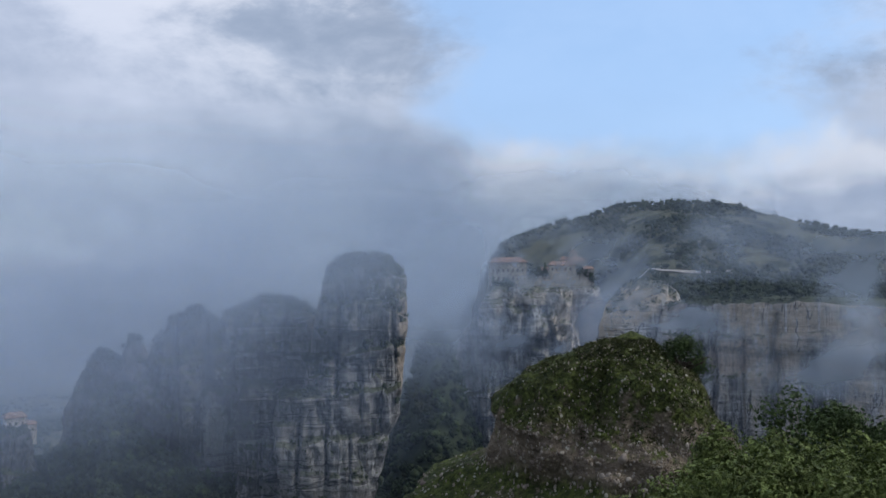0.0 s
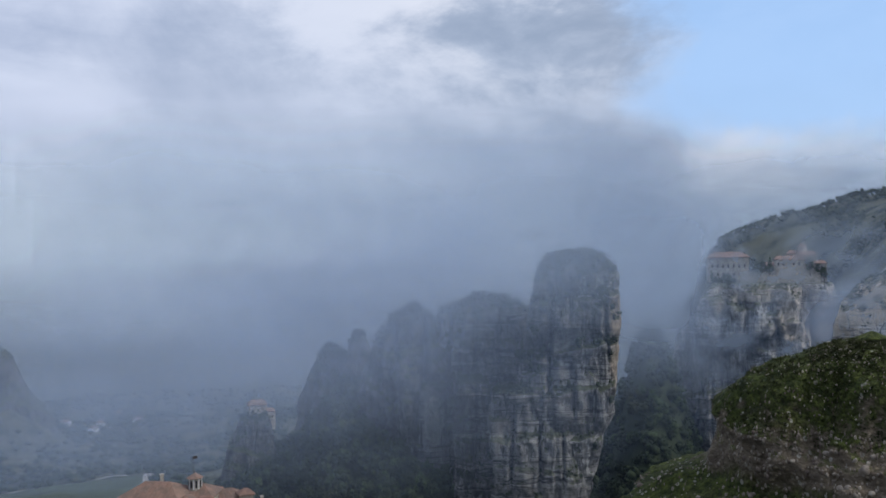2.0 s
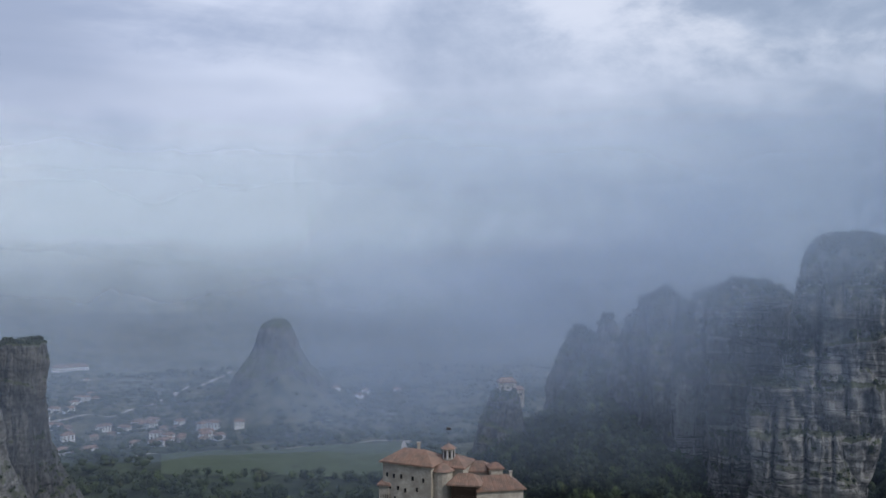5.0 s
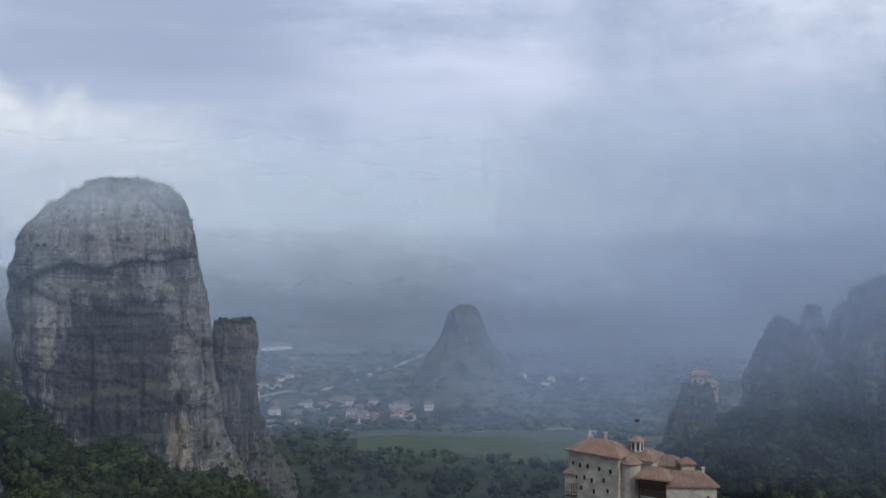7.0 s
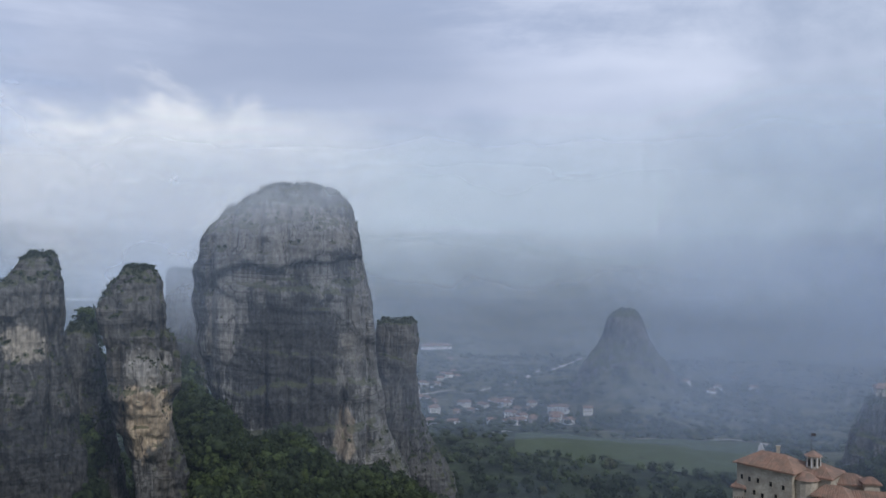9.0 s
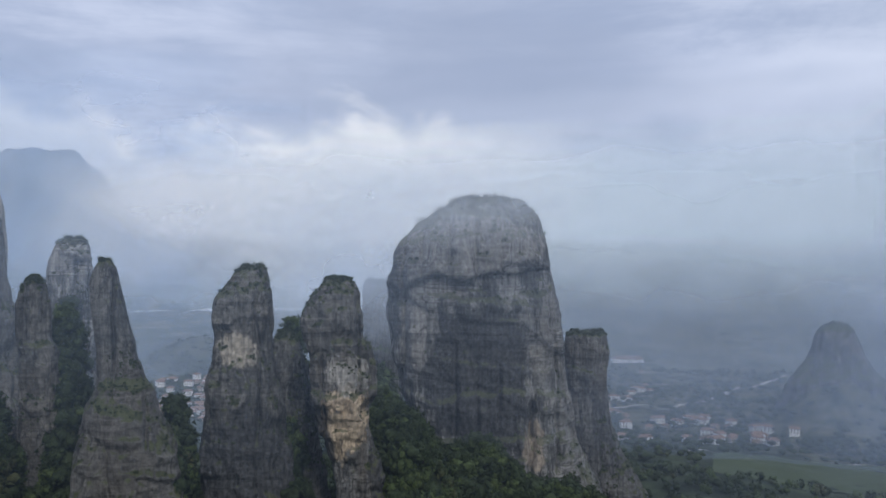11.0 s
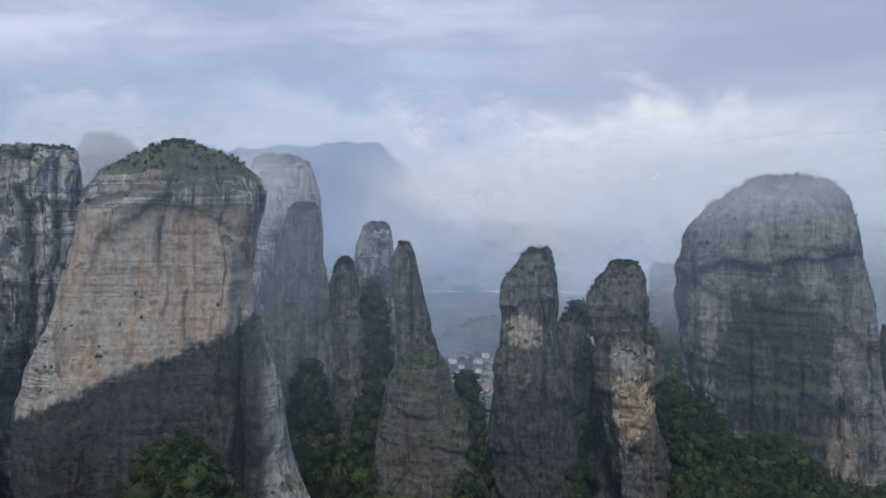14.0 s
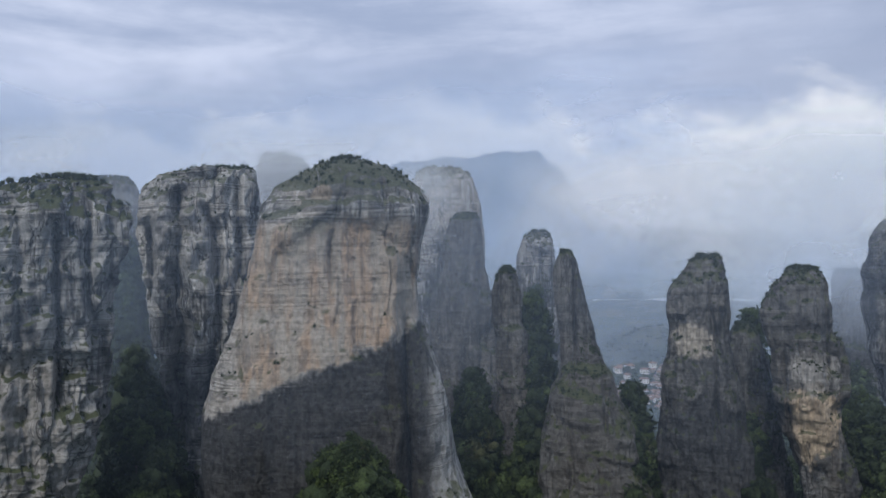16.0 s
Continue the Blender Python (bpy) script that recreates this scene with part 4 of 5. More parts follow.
def sizes_for(n, h0, h1, seed):
    g = np.random.default_rng(seed)
    h = g.uniform(h0, h1, n)
    return np.stack([h, h * g.uniform(0.75, 1.15, n)], 1)


sp = plant_spots(30000, -135, 42, 130, 640, -19.0, 0.9, 11)[:2400]
gs = np.random.default_rng(31)
for a_, d_, sa_, sd_, h_ in SPURS:
    if 200 < d_ < 700:
        n_ = 200 + int(h_ * 1.2)
        az_, r_ = gs.normal(a_, sa_ * 0.75, n_), gs.normal(d_ - sd_ * 0.35, sd_ * 0.6, n_)
        z_ = height(az_, r_)
        ok = (np.degrees(np.arctan2(z_, r_)) > -18.5) & ~in_rock(az_, r_)
        sp = np.concatenate([sp, np.stack([np.sin(np.radians(az_)) * r_, np.cos(np.radians(az_)) * r_, z_], 1)[ok]])
cut = rng.random(len(sp)) < 0.72
scatter("forest", sp[cut], sizes_for(cut.sum(), 4.5, 9.0, 1), near_forms, M_WOOD, "dense dark green oak woodland on the slopes")
scatter("forest", sp[~cut], sizes_for((~cut).sum(), 4.0, 8.0, 2), near_forms, M_PALE, "fresh light green trees among the woodland")
sp = plant_spots(16000, -130, 0, 640, 1800, -19.0, 0.5, 12)[:8000]
scatter("forest", sp, sizes_for(len(sp), 6, 11, 3) * (1.0, 1.5), far_forms, M_WOOD, "far dark woodland on the valley floor")
sp = plant_spots(9500, -2, 38, 620, 1300, -6.0, 0.3, 13)
sp = np.concatenate([sp, plant_spots(2600, 9, 36, 566, 720, -6.0, 0.6, 14)])
scatter("hill_scrub", sp, sizes_for(len(sp), 3.5, 9.0, 4), far_forms, M_SCRUB, "dark round bushes dotted over the grassy hill", "scrub")

g = np.random.default_rng(5)
scrub_forms = [crown(90 + i, 2, ICO1, 22, 1.6) for i in range(5)]
for ob in [o for o in scene.objects if o.get("category") == "rock tower"]:
    me = ob.data
    co, no = np.zeros(len(me.vertices) * 3, np.float32), np.zeros(len(me.vertices) * 3, np.float32)
    me.vertices.foreach_get("co", co)
    me.vertices.foreach_get("normal", no)
    co, no = co.reshape(-1, 3), no.reshape(-1, 3)
    at = co + np.array(ob.location)
    el = np.degrees(np.arctan2(at[:, 2], np.hypot(at[:, 0], at[:, 1])))
    face = (at[:, :2] * no[:, :2]).sum(1) < 0
    n1 = fbm(at * 0.05, 3, 9)
    deep = (HOLLOW[ob.name] < -0.42) & ("ochre" not in ob["label"])
    pick = np.where((el > -17.5) & ((no[:, 2] > 0.62) | ((no[:, 2] > 0.40) & face & (n1 > 0.0)) | (deep & (n1 > 0.12) & (no[:, 2] > -0.1))))[0]
    if not len(pick):
        continue
    pick = g.choice(pick, min(len(pick), 380), replace=False)
    hs = sizes_for(len(pick), 0.5, 1.5, 6) * (1.5 if np.hypot(*ob.location[:2]) > 405 else 1.0)
    if "wooded top" in ob["label"] or "scrub" in ob["label"]:
        hs = hs * 1.6
    if "trees" in ob["label"] or "wooded top" in ob["label"]:
        hs = hs * 1.7
    sc = scatter("scrub", co[pick] - (0, 0, 0.25), hs, scrub_forms, M_SCRUB, "low evergreen scrub on the ledges", "")
    del sc["category"]
    sc.parent = ob


# ---------------------------------------------------------------- field, tracks, river
def strip(name, line, width, mat, label, category, lift=0.35, n=90):
    """A road or river laid on the ground along (bearing, distance) points."""
    a = np.interp(np.linspace(0, 1, n), np.linspace(0, 1, len(line)), [p[0] for p in line])
    r = np.interp(np.linspace(0, 1, n), np.linspace(0, 1, len(line)), [p[1] for p in line])
    c = np.stack([np.sin(np.radians(a)) * r, np.cos(np.radians(a)) * r], 1)
    d = np.gradient(c, axis=0)
    d /= np.linalg.norm(d, axis=1)[:, None]
    side = np.stack([-d[:, 1], d[:, 0]], 1)
    vs = []
    for k in (-0.5, -0.17, 0.17, 0.5):
        q = c + side * width * k
        rr, aa = np.hypot(q[:, 0], q[:, 1]), np.degrees(np.arctan2(q[:, 0], q[:, 1]))
        vs.append(np.stack([q[:, 0], q[:, 1], height(aa, rr) + lift], 1))
    ob = new(name, mesh_from(name, np.concatenate(vs), grid_faces(n, 4), mat))
    return tagged(ob, label, category, kind="structure")


M_TRACK = plain("pale_track", (0.40, 0.37, 0.32), 0.95, 0.4, 0.2)
M_RIVER = plain("river_gravel", (0.62, 0.62, 0.60), 0.8, 0.3, 0.01)
M_FIELD, k = nodes("young_crop")
pp = k.place()
cc = k.mix(k.noise(pp, 0.02, 5, 0.6), (0.045, 0.062, 0.032), (0.075, 0.092, 0.048))
k.surface(k.mix(k.step(k.noise(pp, 0.4, 4, 0.6), 0.4, 0.7, 0.0, 0.35), cc, (0.05, 0.07, 0.03)), 0.95)
fa, fr = np.meshgrid(np.linspace(-50.5, -34.6, 60), np.linspace(0, 1, 24))
rr = (655 - (fa + 51) * 4.0) * (1 - fr) + 806 * fr
fz = height(fa, rr) + 0.8
fv = np.stack([np.sin(np.radians(fa)) * rr, np.cos(np.radians(fa)) * rr, fz], -1).reshape(-1, 3)
field = new("field", mesh_from("field", fv, grid_faces(60, 24), M_FIELD))
tagged(field, "smooth green crop field on the valley floor", "field", kind="structure")
strip("track", [(-52, 770), (-48, 806), (-44, 812), (-40, 812), (-37.5, 818), (-35.2, 822)], 5, M_TRACK, "pale dirt track along the field edge", "track", 1.2)
strip("track", [(-34.2, 822), (-34.4, 740), (-35.2, 660), (-36.2, 590)], 7, M_TRACK, "pale road passing the end of the field", "track", 1.2)
strip("track", [(-58, 1180), (-54, 1230), (-51, 1320), (-49, 1500), (-46, 1750)], 8, M_TRACK, "pale village lane among the trees", "track", 1.5)
strip("river", [(-96, 4150), (-89, 4220), (-80, 4180), (-72, 4250), (-64, 4150), (-60.5, 4080)], 190, M_RIVER, "wide pale gravel river bed across the plain", "river", 1.0)
strip("road", [(12.5, 790), (15, 765), (18, 745), (21, 722), (24, 700), (27, 678), (31, 655), (38, 640)], 9, M_TRACK, "pale road across the plateau", "road", 1.5)


# ---------------------------------------------------------------- buildings
M_WALL = plain("stone_wall", (0.56, 0.51, 0.42), 0.9, 0.75, 0.28, (0.25, 0.22, 0.18))
M_WHITE = plain("white_wall", (0.80, 0.79, 0.76), 0.85, 0.25, 0.3)
M_TILE = tile_material("clay_tiles", (0.20, 0.115, 0.085), (0.31, 0.20, 0.155))
M_TIMBER = plain("dark_timber", (0.055, 0.038, 0.028), 0.8, 0.4, 1.2)
M_VOID = plain("dark_window", (0.018, 0.018, 0.020), 0.3, 0.2, 1.0)


def roof_mesh(L, W, rise, over, hip, thick=0.35):
    """Hipped or gabled roof about the origin, eaves at z = 0, with raised tile rows."""
    bm = bmesh.new()
    x, y = L / 2 + over, W / 2 + over
    h = min(hip, L / 2 * 0.98)
    e = [bm.verts.new(p) for p in ((-x, -y, 0), (x, -y, 0), (x, y, 0), (-x, y, 0))]
    lo = [bm.verts.new((v.co.x, v.co.y, -thick)) for v in e]
    ra, rb = bm.verts.new((-x + h, 0, rise)), bm.verts.new((x - h, 0, rise))
    bm.faces.new((e[0], e[1], rb, ra))
    bm.faces.new((e[2], e[3], ra, rb))
    bm.faces.new((e[3], e[0], ra))
    bm.faces.new((e[1], e[2], rb))
    for i in range(4):
        j = (i + 1) % 4
        bm.faces.new((lo[i], lo[j], e[j], e[i]))
    bm.faces.new(lo[::-1])
    return bm


def tile_rows(bm, L, W, rise, over, hip, pitch=0.55):
    """Rows of cover tiles on the two long slopes."""
    x, y = L / 2 + over, W / 2 + over
    n = int(2 * x / pitch)
    for s in (-1, 1):
        for i in range(n):
            px_ = -x + (i + 0.5) * pitch
            edge = min(px_ + x, x - px_)
            f = min(1.0, edge / max(hip, 0.01))
            if f < 0.08:
                continue
            a, b = Vector((px_, s * y, 0.06)), Vector((px_, s * y * (1 - f), rise * f + 0.06))
            seg = max(1, int((b - a).length / 2.2))
            for q in range(seg):
                tube(bm, a.lerp(b, q / seg), a.lerp(b, (q + 1) / seg), pitch * 0.27, pitch * 0.23, 5)


def block(parent, cx, cy, z0, z1, L, W, rz, rise, over=0.6, hip=0.0, wall=None, tiles=True, rot=None):
    """One building block: walls and a tiled roof, turned by rz about its middle."""
    m = Matrix.Translation((cx, cy, 0)) @ Matrix.Rotation(rz, 4, "Z")
    bm = bmesh.new()
    box(bm, 0, 0, z0, L, W, z1 - z0, 0, 0.12)
    bm.transform(m)
    wl = part("wall", bm, wall or M_WALL, parent)
    bm = roof_mesh(L, W, rise, over, hip)
    if tiles:
        tile_rows(bm, L, W, rise, over, hip)
    bm.transform(Matrix.Translation((0, 0, z1 + 0.3)) @ Matrix.Identity(4))
    bm.transform(m)
    rf = part("roof", bm, M_TILE, parent, "weathered clay tile roof")
    return m, wl, rf


def opening(parent, m, x, z, w_, h_, side, L, W, sill=True):
    """A dark window with a frame in a wall of a block: side is -y, +y, -x or +x."""
    ax = {"-y": (x, -W / 2, 0), "+y": (x, W / 2, math.pi), "-x": (-L / 2, x, -math.pi / 2), "+x": (L / 2, x, math.pi / 2)}[side]
    mm = m @ Matrix.Translation((ax[0], ax[1], z)) @ Matrix.Rotation(ax[2], 4, "Z")
    bm = bmesh.new()
    box(bm, 0, 0.1, 0, w_, 0.3, h_)
    bm.transform(mm)
    win = part("window", bm, M_VOID, parent)
    bm = bmesh.new()
    for sx in (-1, 1):
        box(bm, sx * (w_ / 2 + 0.06), 0, -0.06, 0.12, 0.24, h_ + 0.12)
    box(bm, 0, 0, h_, w_, 0.24, 0.12)
    bm.transform(mm)
    part("frame", bm, M_WALL if sill else M_TIMBER, win)
    if sill:
        bm = bmesh.new()
        box(bm, 0, -0.05, -0.18, w_ + 0.4, 0.36, 0.12)
        bm.transform(mm)
        part("sill", bm, M_WALL, win)


def stand(name, az, dist, z, label, category, group="", face=0.0):
    """An Empty whose x axis runs to the right across the line of sight and whose y axis leads away."""
    ob = new(name)
    ob.matrix_world = Matrix.Translation(polar(az, dist, z)) @ Matrix.Rotation(-radians(az) + face, 4, "Z")
    return tagged(ob, label, category, group)


# the near monastery: heights are given from its empty, at the foot of the walls
mon = stand("monastery", -31.1, 234, -79.6, "stone monastery with weathered clay roofs on its own rock", "monastery")
m, wl, rf = block(mon, -10.6, 6.0, 0, 21.6, 15.5, 11.0, -0.42, 3.0, 0.8, 5.0)
for x, z in ((-6.2, 17.5), (-4.0, 17.3), (-1.6, 17.4), (-5.2, 14.0), (-2.6, 14.0), (-0.3, 13.6), (-3.6, 11.0), (2.0, 17.2), (3.4, 14.2), (5.4, 17.0), (0.4, 10.6), (4.6, 11.5)):
    opening(mon, m, x, z, 0.75, 1.25, "-y", 15.5, 11.0)
for x, z in ((-3, 17.5), (1.5, 17.3), (-1, 13.5)):
    opening(mon, m, x, z, 0.75, 1.2, "-x", 15.5, 11.0)
bm = bmesh.new()
box(bm, -9.6, 6.5, 24.3, 0.9, 0.9, 2.2, 0.2, 0.06)
box(bm, -9.6, 6.5, 26.5, 1.2, 1.2, 0.25, 0.2)
part("chimney", bm, M_WALL, mon)
# annex with its timber gallery
m, wl, rf = block(mon, -19.0, 5.0, 6.0, 15.0, 3.0, 4.0, -0.2, 1.2, 0.5, 1.0)
bm = bmesh.new()
for i in range(5):
    box(bm, -20.2 + i * 0.65, 2.5, 9.2, 0.16, 0.16, 3.6)
box(bm, -18.9, 2.5, 9.0, 3.4, 1.2, 0.25)
box(bm, -18.9, 2.0, 10.1, 3.4, 0.12, 0.14)
part("gallery", bm, M_TIMBER, mon, "dark timber gallery")
# apse and domed church
bm = bmesh.new()
tube(bm, (-2.6, 1.0, 2), (-2.6, 1.0, 20.2), 3.0, 3.0, 14)
part("apse", bm, M_WALL, mon, smooth=False)
bm = bmesh.new()
tube(bm, (-2.6, 1.0, 20.2), (-2.6, 1.0, 21.9), 3.6, 0.8, 14)
part("apse_roof", bm, M_TILE, mon, "weathered clay tile roof")
m, wl, rf = block(mon, 0.0, 6.5, 4, 20.6, 10.0, 10.0, -0.3, 2.6, 0.6, 4.2)
bm = bmesh.new()
tube(bm, (-0.9, 5.2, 21.5), (-0.9, 5.2, 25.4), 1.75, 1.75, 12)
drum = part("drum", bm, M_WALL, mon)
for i in range(8):
    a = i * math.pi / 4 + 0.2
    bm = bmesh.new()
    box(bm, -0.9 + math.cos(a) * 1.72, 5.2 + math.sin(a) * 1.72, 22.9, 0.3, 0.5, 1.9, a)
    part("window", bm, M_VOID, drum)
    bm = bmesh.new()
    tube(bm, (-0.9 + math.cos(a + 0.39) * 1.78, 5.2 + math.sin(a + 0.39) * 1.78, 22.5), (-0.9 + math.cos(a + 0.39) * 1.78, 5.2 + math.sin(a + 0.39) * 1.78, 25.2), 0.16, 0.16, 6)
    part("column", bm, M_WHITE, drum)
bm = bmesh.new()
tube(bm, (-0.9, 5.2, 25.4), (-0.9, 5.2, 26.7), 2.35, 0.25, 16)
tube(bm, (-0.9, 5.2, 26.6), (-0.9, 5.2, 27.3), 0.12, 0.08, 6)
part("dome_roof", bm, M_TILE, mon, "weathered conical tile roof")
bm = bmesh.new()
tube(bm, (-1.4, 9.5, 24.0), (-1.4, 9.5, 30.5), 0.07, 0.05, 6)
box(bm, -0.9, 9.5, 29.6, 1.2, 0.04, 0.8)
part("flagpole", bm, M_TIMBER, mon)
# timber oriel with its own roof
m, wl, rf = block(mon, 3.9, -1.0, 2, 12.4, 6.6, 6.0, -0.16, 0.2, 0.1, 1.0, tiles=False)
bm = bmesh.new()
mo = Matrix.Translation((3.9, -1.4, 0)) @ Matrix.Rotation(-0.16, 4, "Z")
box(bm, 0, 0, 12.6, 7.0, 6.4, 0.3, 0, 0.03)
bm.transform(mo)
ori = part("oriel", bm, M_TIMBER, mon, "dark timber oriel with shuttered windows")
for nm, dims in (("panel", (0, -2.9, 12.9, 6.8, 0.15, 1.3)), ("shutter", (0, -2.6, 14.2, 6.6, 0.1, 2.6)), ("side_panel", (-3.3, 0, 12.9, 0.15, 6.0, 4.0)),
                 ("side_panel", (3.3, 0, 12.9, 0.15, 6.0, 4.0)), ("lintel", (0, -2.95, 15.9, 6.9, 0.22, 0.25))):
    bm = bmesh.new()
    box(bm, *dims, 0, 0.02)
    bm.transform(mo)
    part(nm, bm, M_TIMBER, ori)
for i in range(9):
    bm = bmesh.new()
    box(bm, -3.3 + i * 0.825, -3.0, 12.9, 0.2, 0.2, 4.0)
    bm.transform(mo)
    part("post", bm, M_TIMBER, ori)
bm = roof_mesh(8.2, 8.0, 2.2, 0.8, 3.0)
tile_rows(bm, 8.2, 8.0, 2.2, 0.8, 3.0)
bm.transform(Matrix.Translation((4.0, 0.4, 17.2)) @ Matrix.Rotation(-0.16, 4, "Z"))
part("roof", bm, M_TILE, mon, "weathered clay tile roof")
# the long wing
m, wl, rf = block(mon, 12.4, 2.8, 0, 15.2, 14.0, 9.5, 0.22, 2.8, 0.7, 4.0)
for x, z in ((4.6, 11.5), (-1.0, 9.0), (2.0, 7.5)):
    opening(mon, m, x, z, 0.7, 1.2, "-y", 14.0, 9.5)
for x, z in ((-3.0, 12.0), (-0.9, 12.2), (1.4, 12.4), (3.0, 12.4), (-2.4, 8.0)):
    opening(mon, m, x, z, 0.75, 1.4, "+x", 14.0, 9.5)
m, wl, rf = block(mon, 12.6, 6.0, 15, 19.6, 3.6, 3.6, 0.22, 1.3, 0.5, 1.8)
bm = bmesh.new()
box(bm, 17.0, 5.0, 15.5, 0.7, 0.7, 3.2, 0.2)
box(bm, 17.0, 5.0, 18.7, 1.0, 1.0, 0.25, 0.2)
part("chimney", bm, M_WALL, mon)
m, wl, rf = block(mon, 7.0, 9.5, 4, 18.4, 9.0, 7.0, 0.1, 2.0, 0.6, 3.0)
rock_tower("monastery_rock", 238, 0.7, [(-17.4, -35.2, -26.8), (-18, -35.8, -26.2), (-22, -36.5, -25.5), (-26, -37, -25)], M_GREY, "steep grey rock carrying the stone monastery", 77, nu=90, nv=60)

# the far walled monastery on its cliff
mon2 = stand("monastery", 6.8, 655, -8.0, "walled hilltop monastery with red roofs and a terrace", "monastery")
m, wl, rf = block(mon2, -27, 6, -4, 20.5, 29, 15, 0.12, 4.2, 1.2, 6.0, tiles=False)
for i in range(7):
    opening(mon2, m, -11.5 + i * 3.8, 13.0, 1.2, 2.4, "-y", 29, 15)
    opening(mon2, m, -11.5 + i * 3.8, 6.5, 1.2, 2.4, "-y", 29, 15)
bm = bmesh.new()
box(bm, 8, -2, -16, 56, 14, 23, 0.02, 0.4)
part("terrace_wall", bm, M_WALL, mon2, "tall pale retaining wall")
bm = bmesh.new()
for i in range(14):
    box(bm, -19 + i * 4.1, -9.2, 7, 0.5, 0.5, 1.6)
box(bm, 8, -9.2, 8.3, 56, 0.5, 0.4)
part("parapet", bm, M_WALL, mon2)
for cx, cy, z1, L, W, rise in ((16, 2, 18.0, 20, 9, 3.0), (28, 5, 21.0, 12, 9, 3.0), (4, 8, 14.0, 12, 8, 2.5), (36, 3, 15.0, 9, 8, 2.2), (20, 10, 22.5, 10, 8, 2.6)):
    m, wl, rf = block(mon2, cx, cy, 0, z1, L, W, 0.06, rise, 0.8, 2.5, tiles=False)
    for i in range(int(L // 3.6)):
        opening(mon2, m, -L / 2 + 2.2 + i * 3.5, z1 - 4.0, 1.1, 2.0, "-y", L, W)
bm = bmesh.new()
tube(bm, (25, 9, 22), (25, 9, 27.5), 3.0, 3.0, 12)
d2 = part("drum", bm, M_WALL, mon2)
bm = bmesh.new()
tube(bm, (25, 9, 27.5), (25, 9, 30.2), 3.7, 0.4, 14)
part("dome_roof", bm, M_TILE, mon2)

# the chapel on its pinnacle
chap = stand("chapel", -27.15, 497, -79.5, "small stone chapel with a red roof on a pinnacle", "chapel")
m, wl, rf = block(chap, -1.5, 2, -6, 6.5, 10, 8, 0.2, 2.4, 0.6, 2.0, tiles=False)
for i in range(3):
    opening(chap, m, -3 + i * 3, 2.6, 0.9, 1.6, "-y", 10, 8)
m, wl, rf = block(chap, 5.0, 1, -8, 2.5, 7, 7, 0.2, 1.6, 0.5, 1.5, tiles=False)
for i in range(2):
    opening(chap, m, -1.5 + i * 3, -1.0, 0.9, 1.6, "-y", 7, 7)


# village houses
def house_kind(L, W, H, wall):
    hs = new("house")
    m, wl, rf = block(hs, 0, 0, -4, H, L, W, 0, 2.3, 0.6, 2.5, wall, tiles=False)
    for side, ln in (("-y", L), ("+x", W)):
        for fl in range(int(H // 3)):
            for i in range(3):
                opening(hs, m, (i - 1) * ln * 0.3, 1.0 + fl * 3.0, 1.1, 1.4, side, L, W, False)
    return tagged(hs, "white-walled village house with a red tiled roof", "house", "village houses")


kinds = [house_kind(11, 9, 6, M_WHITE), house_kind(14, 9, 6.5, M_WHITE), house_kind(9, 8, 4, M_WALL)]
places = []
g = random.Random(4)
for i in range(72):
    places.append((g.uniform(-88.4, -84.0), g.uniform(1080, 1500)))
for a, d, n, sa_, sd in ((-56.6, 1130, 12, 1.1, 60), (-52, 1120, 14, 1.8, 70), (-48, 985, 10, 1.3, 40), (-51, 960, 5, 0.9, 25), (-55.4, 900, 4, 0.6, 20), (-54.5, 1420, 5, 0.6, 60), (-60, 1250, 10, 1.6, 80), (-38, 1500, 5, 4, 200), (-64, 1900, 10, 5, 300)):
    for i in range(n):
        places.append((g.gauss(a, sa_), g.gauss(d, sd)))
for i, (a, d) in enumerate(places):
    z = float(height(a, d)) + 0.6
    mt = Matrix.Translation(polar(a, d, z)) @ Matrix.Rotation(-radians(a) + g.uniform(-0.7, 0.7), 4, "Z")
    if i < 3:
        kinds[i].matrix_world = mt
    else:
        copy_thing(kinds[i % 3], mt)
hall = stand("hall", -56.0, 1930, float(height(-56.0, 1930)), "long low hall with a pale red roof", "hall")
block(hall, 0, 0, -3, 8, 70, 30, 0.1, 6, 1, 10, M_WHITE, tiles=False)


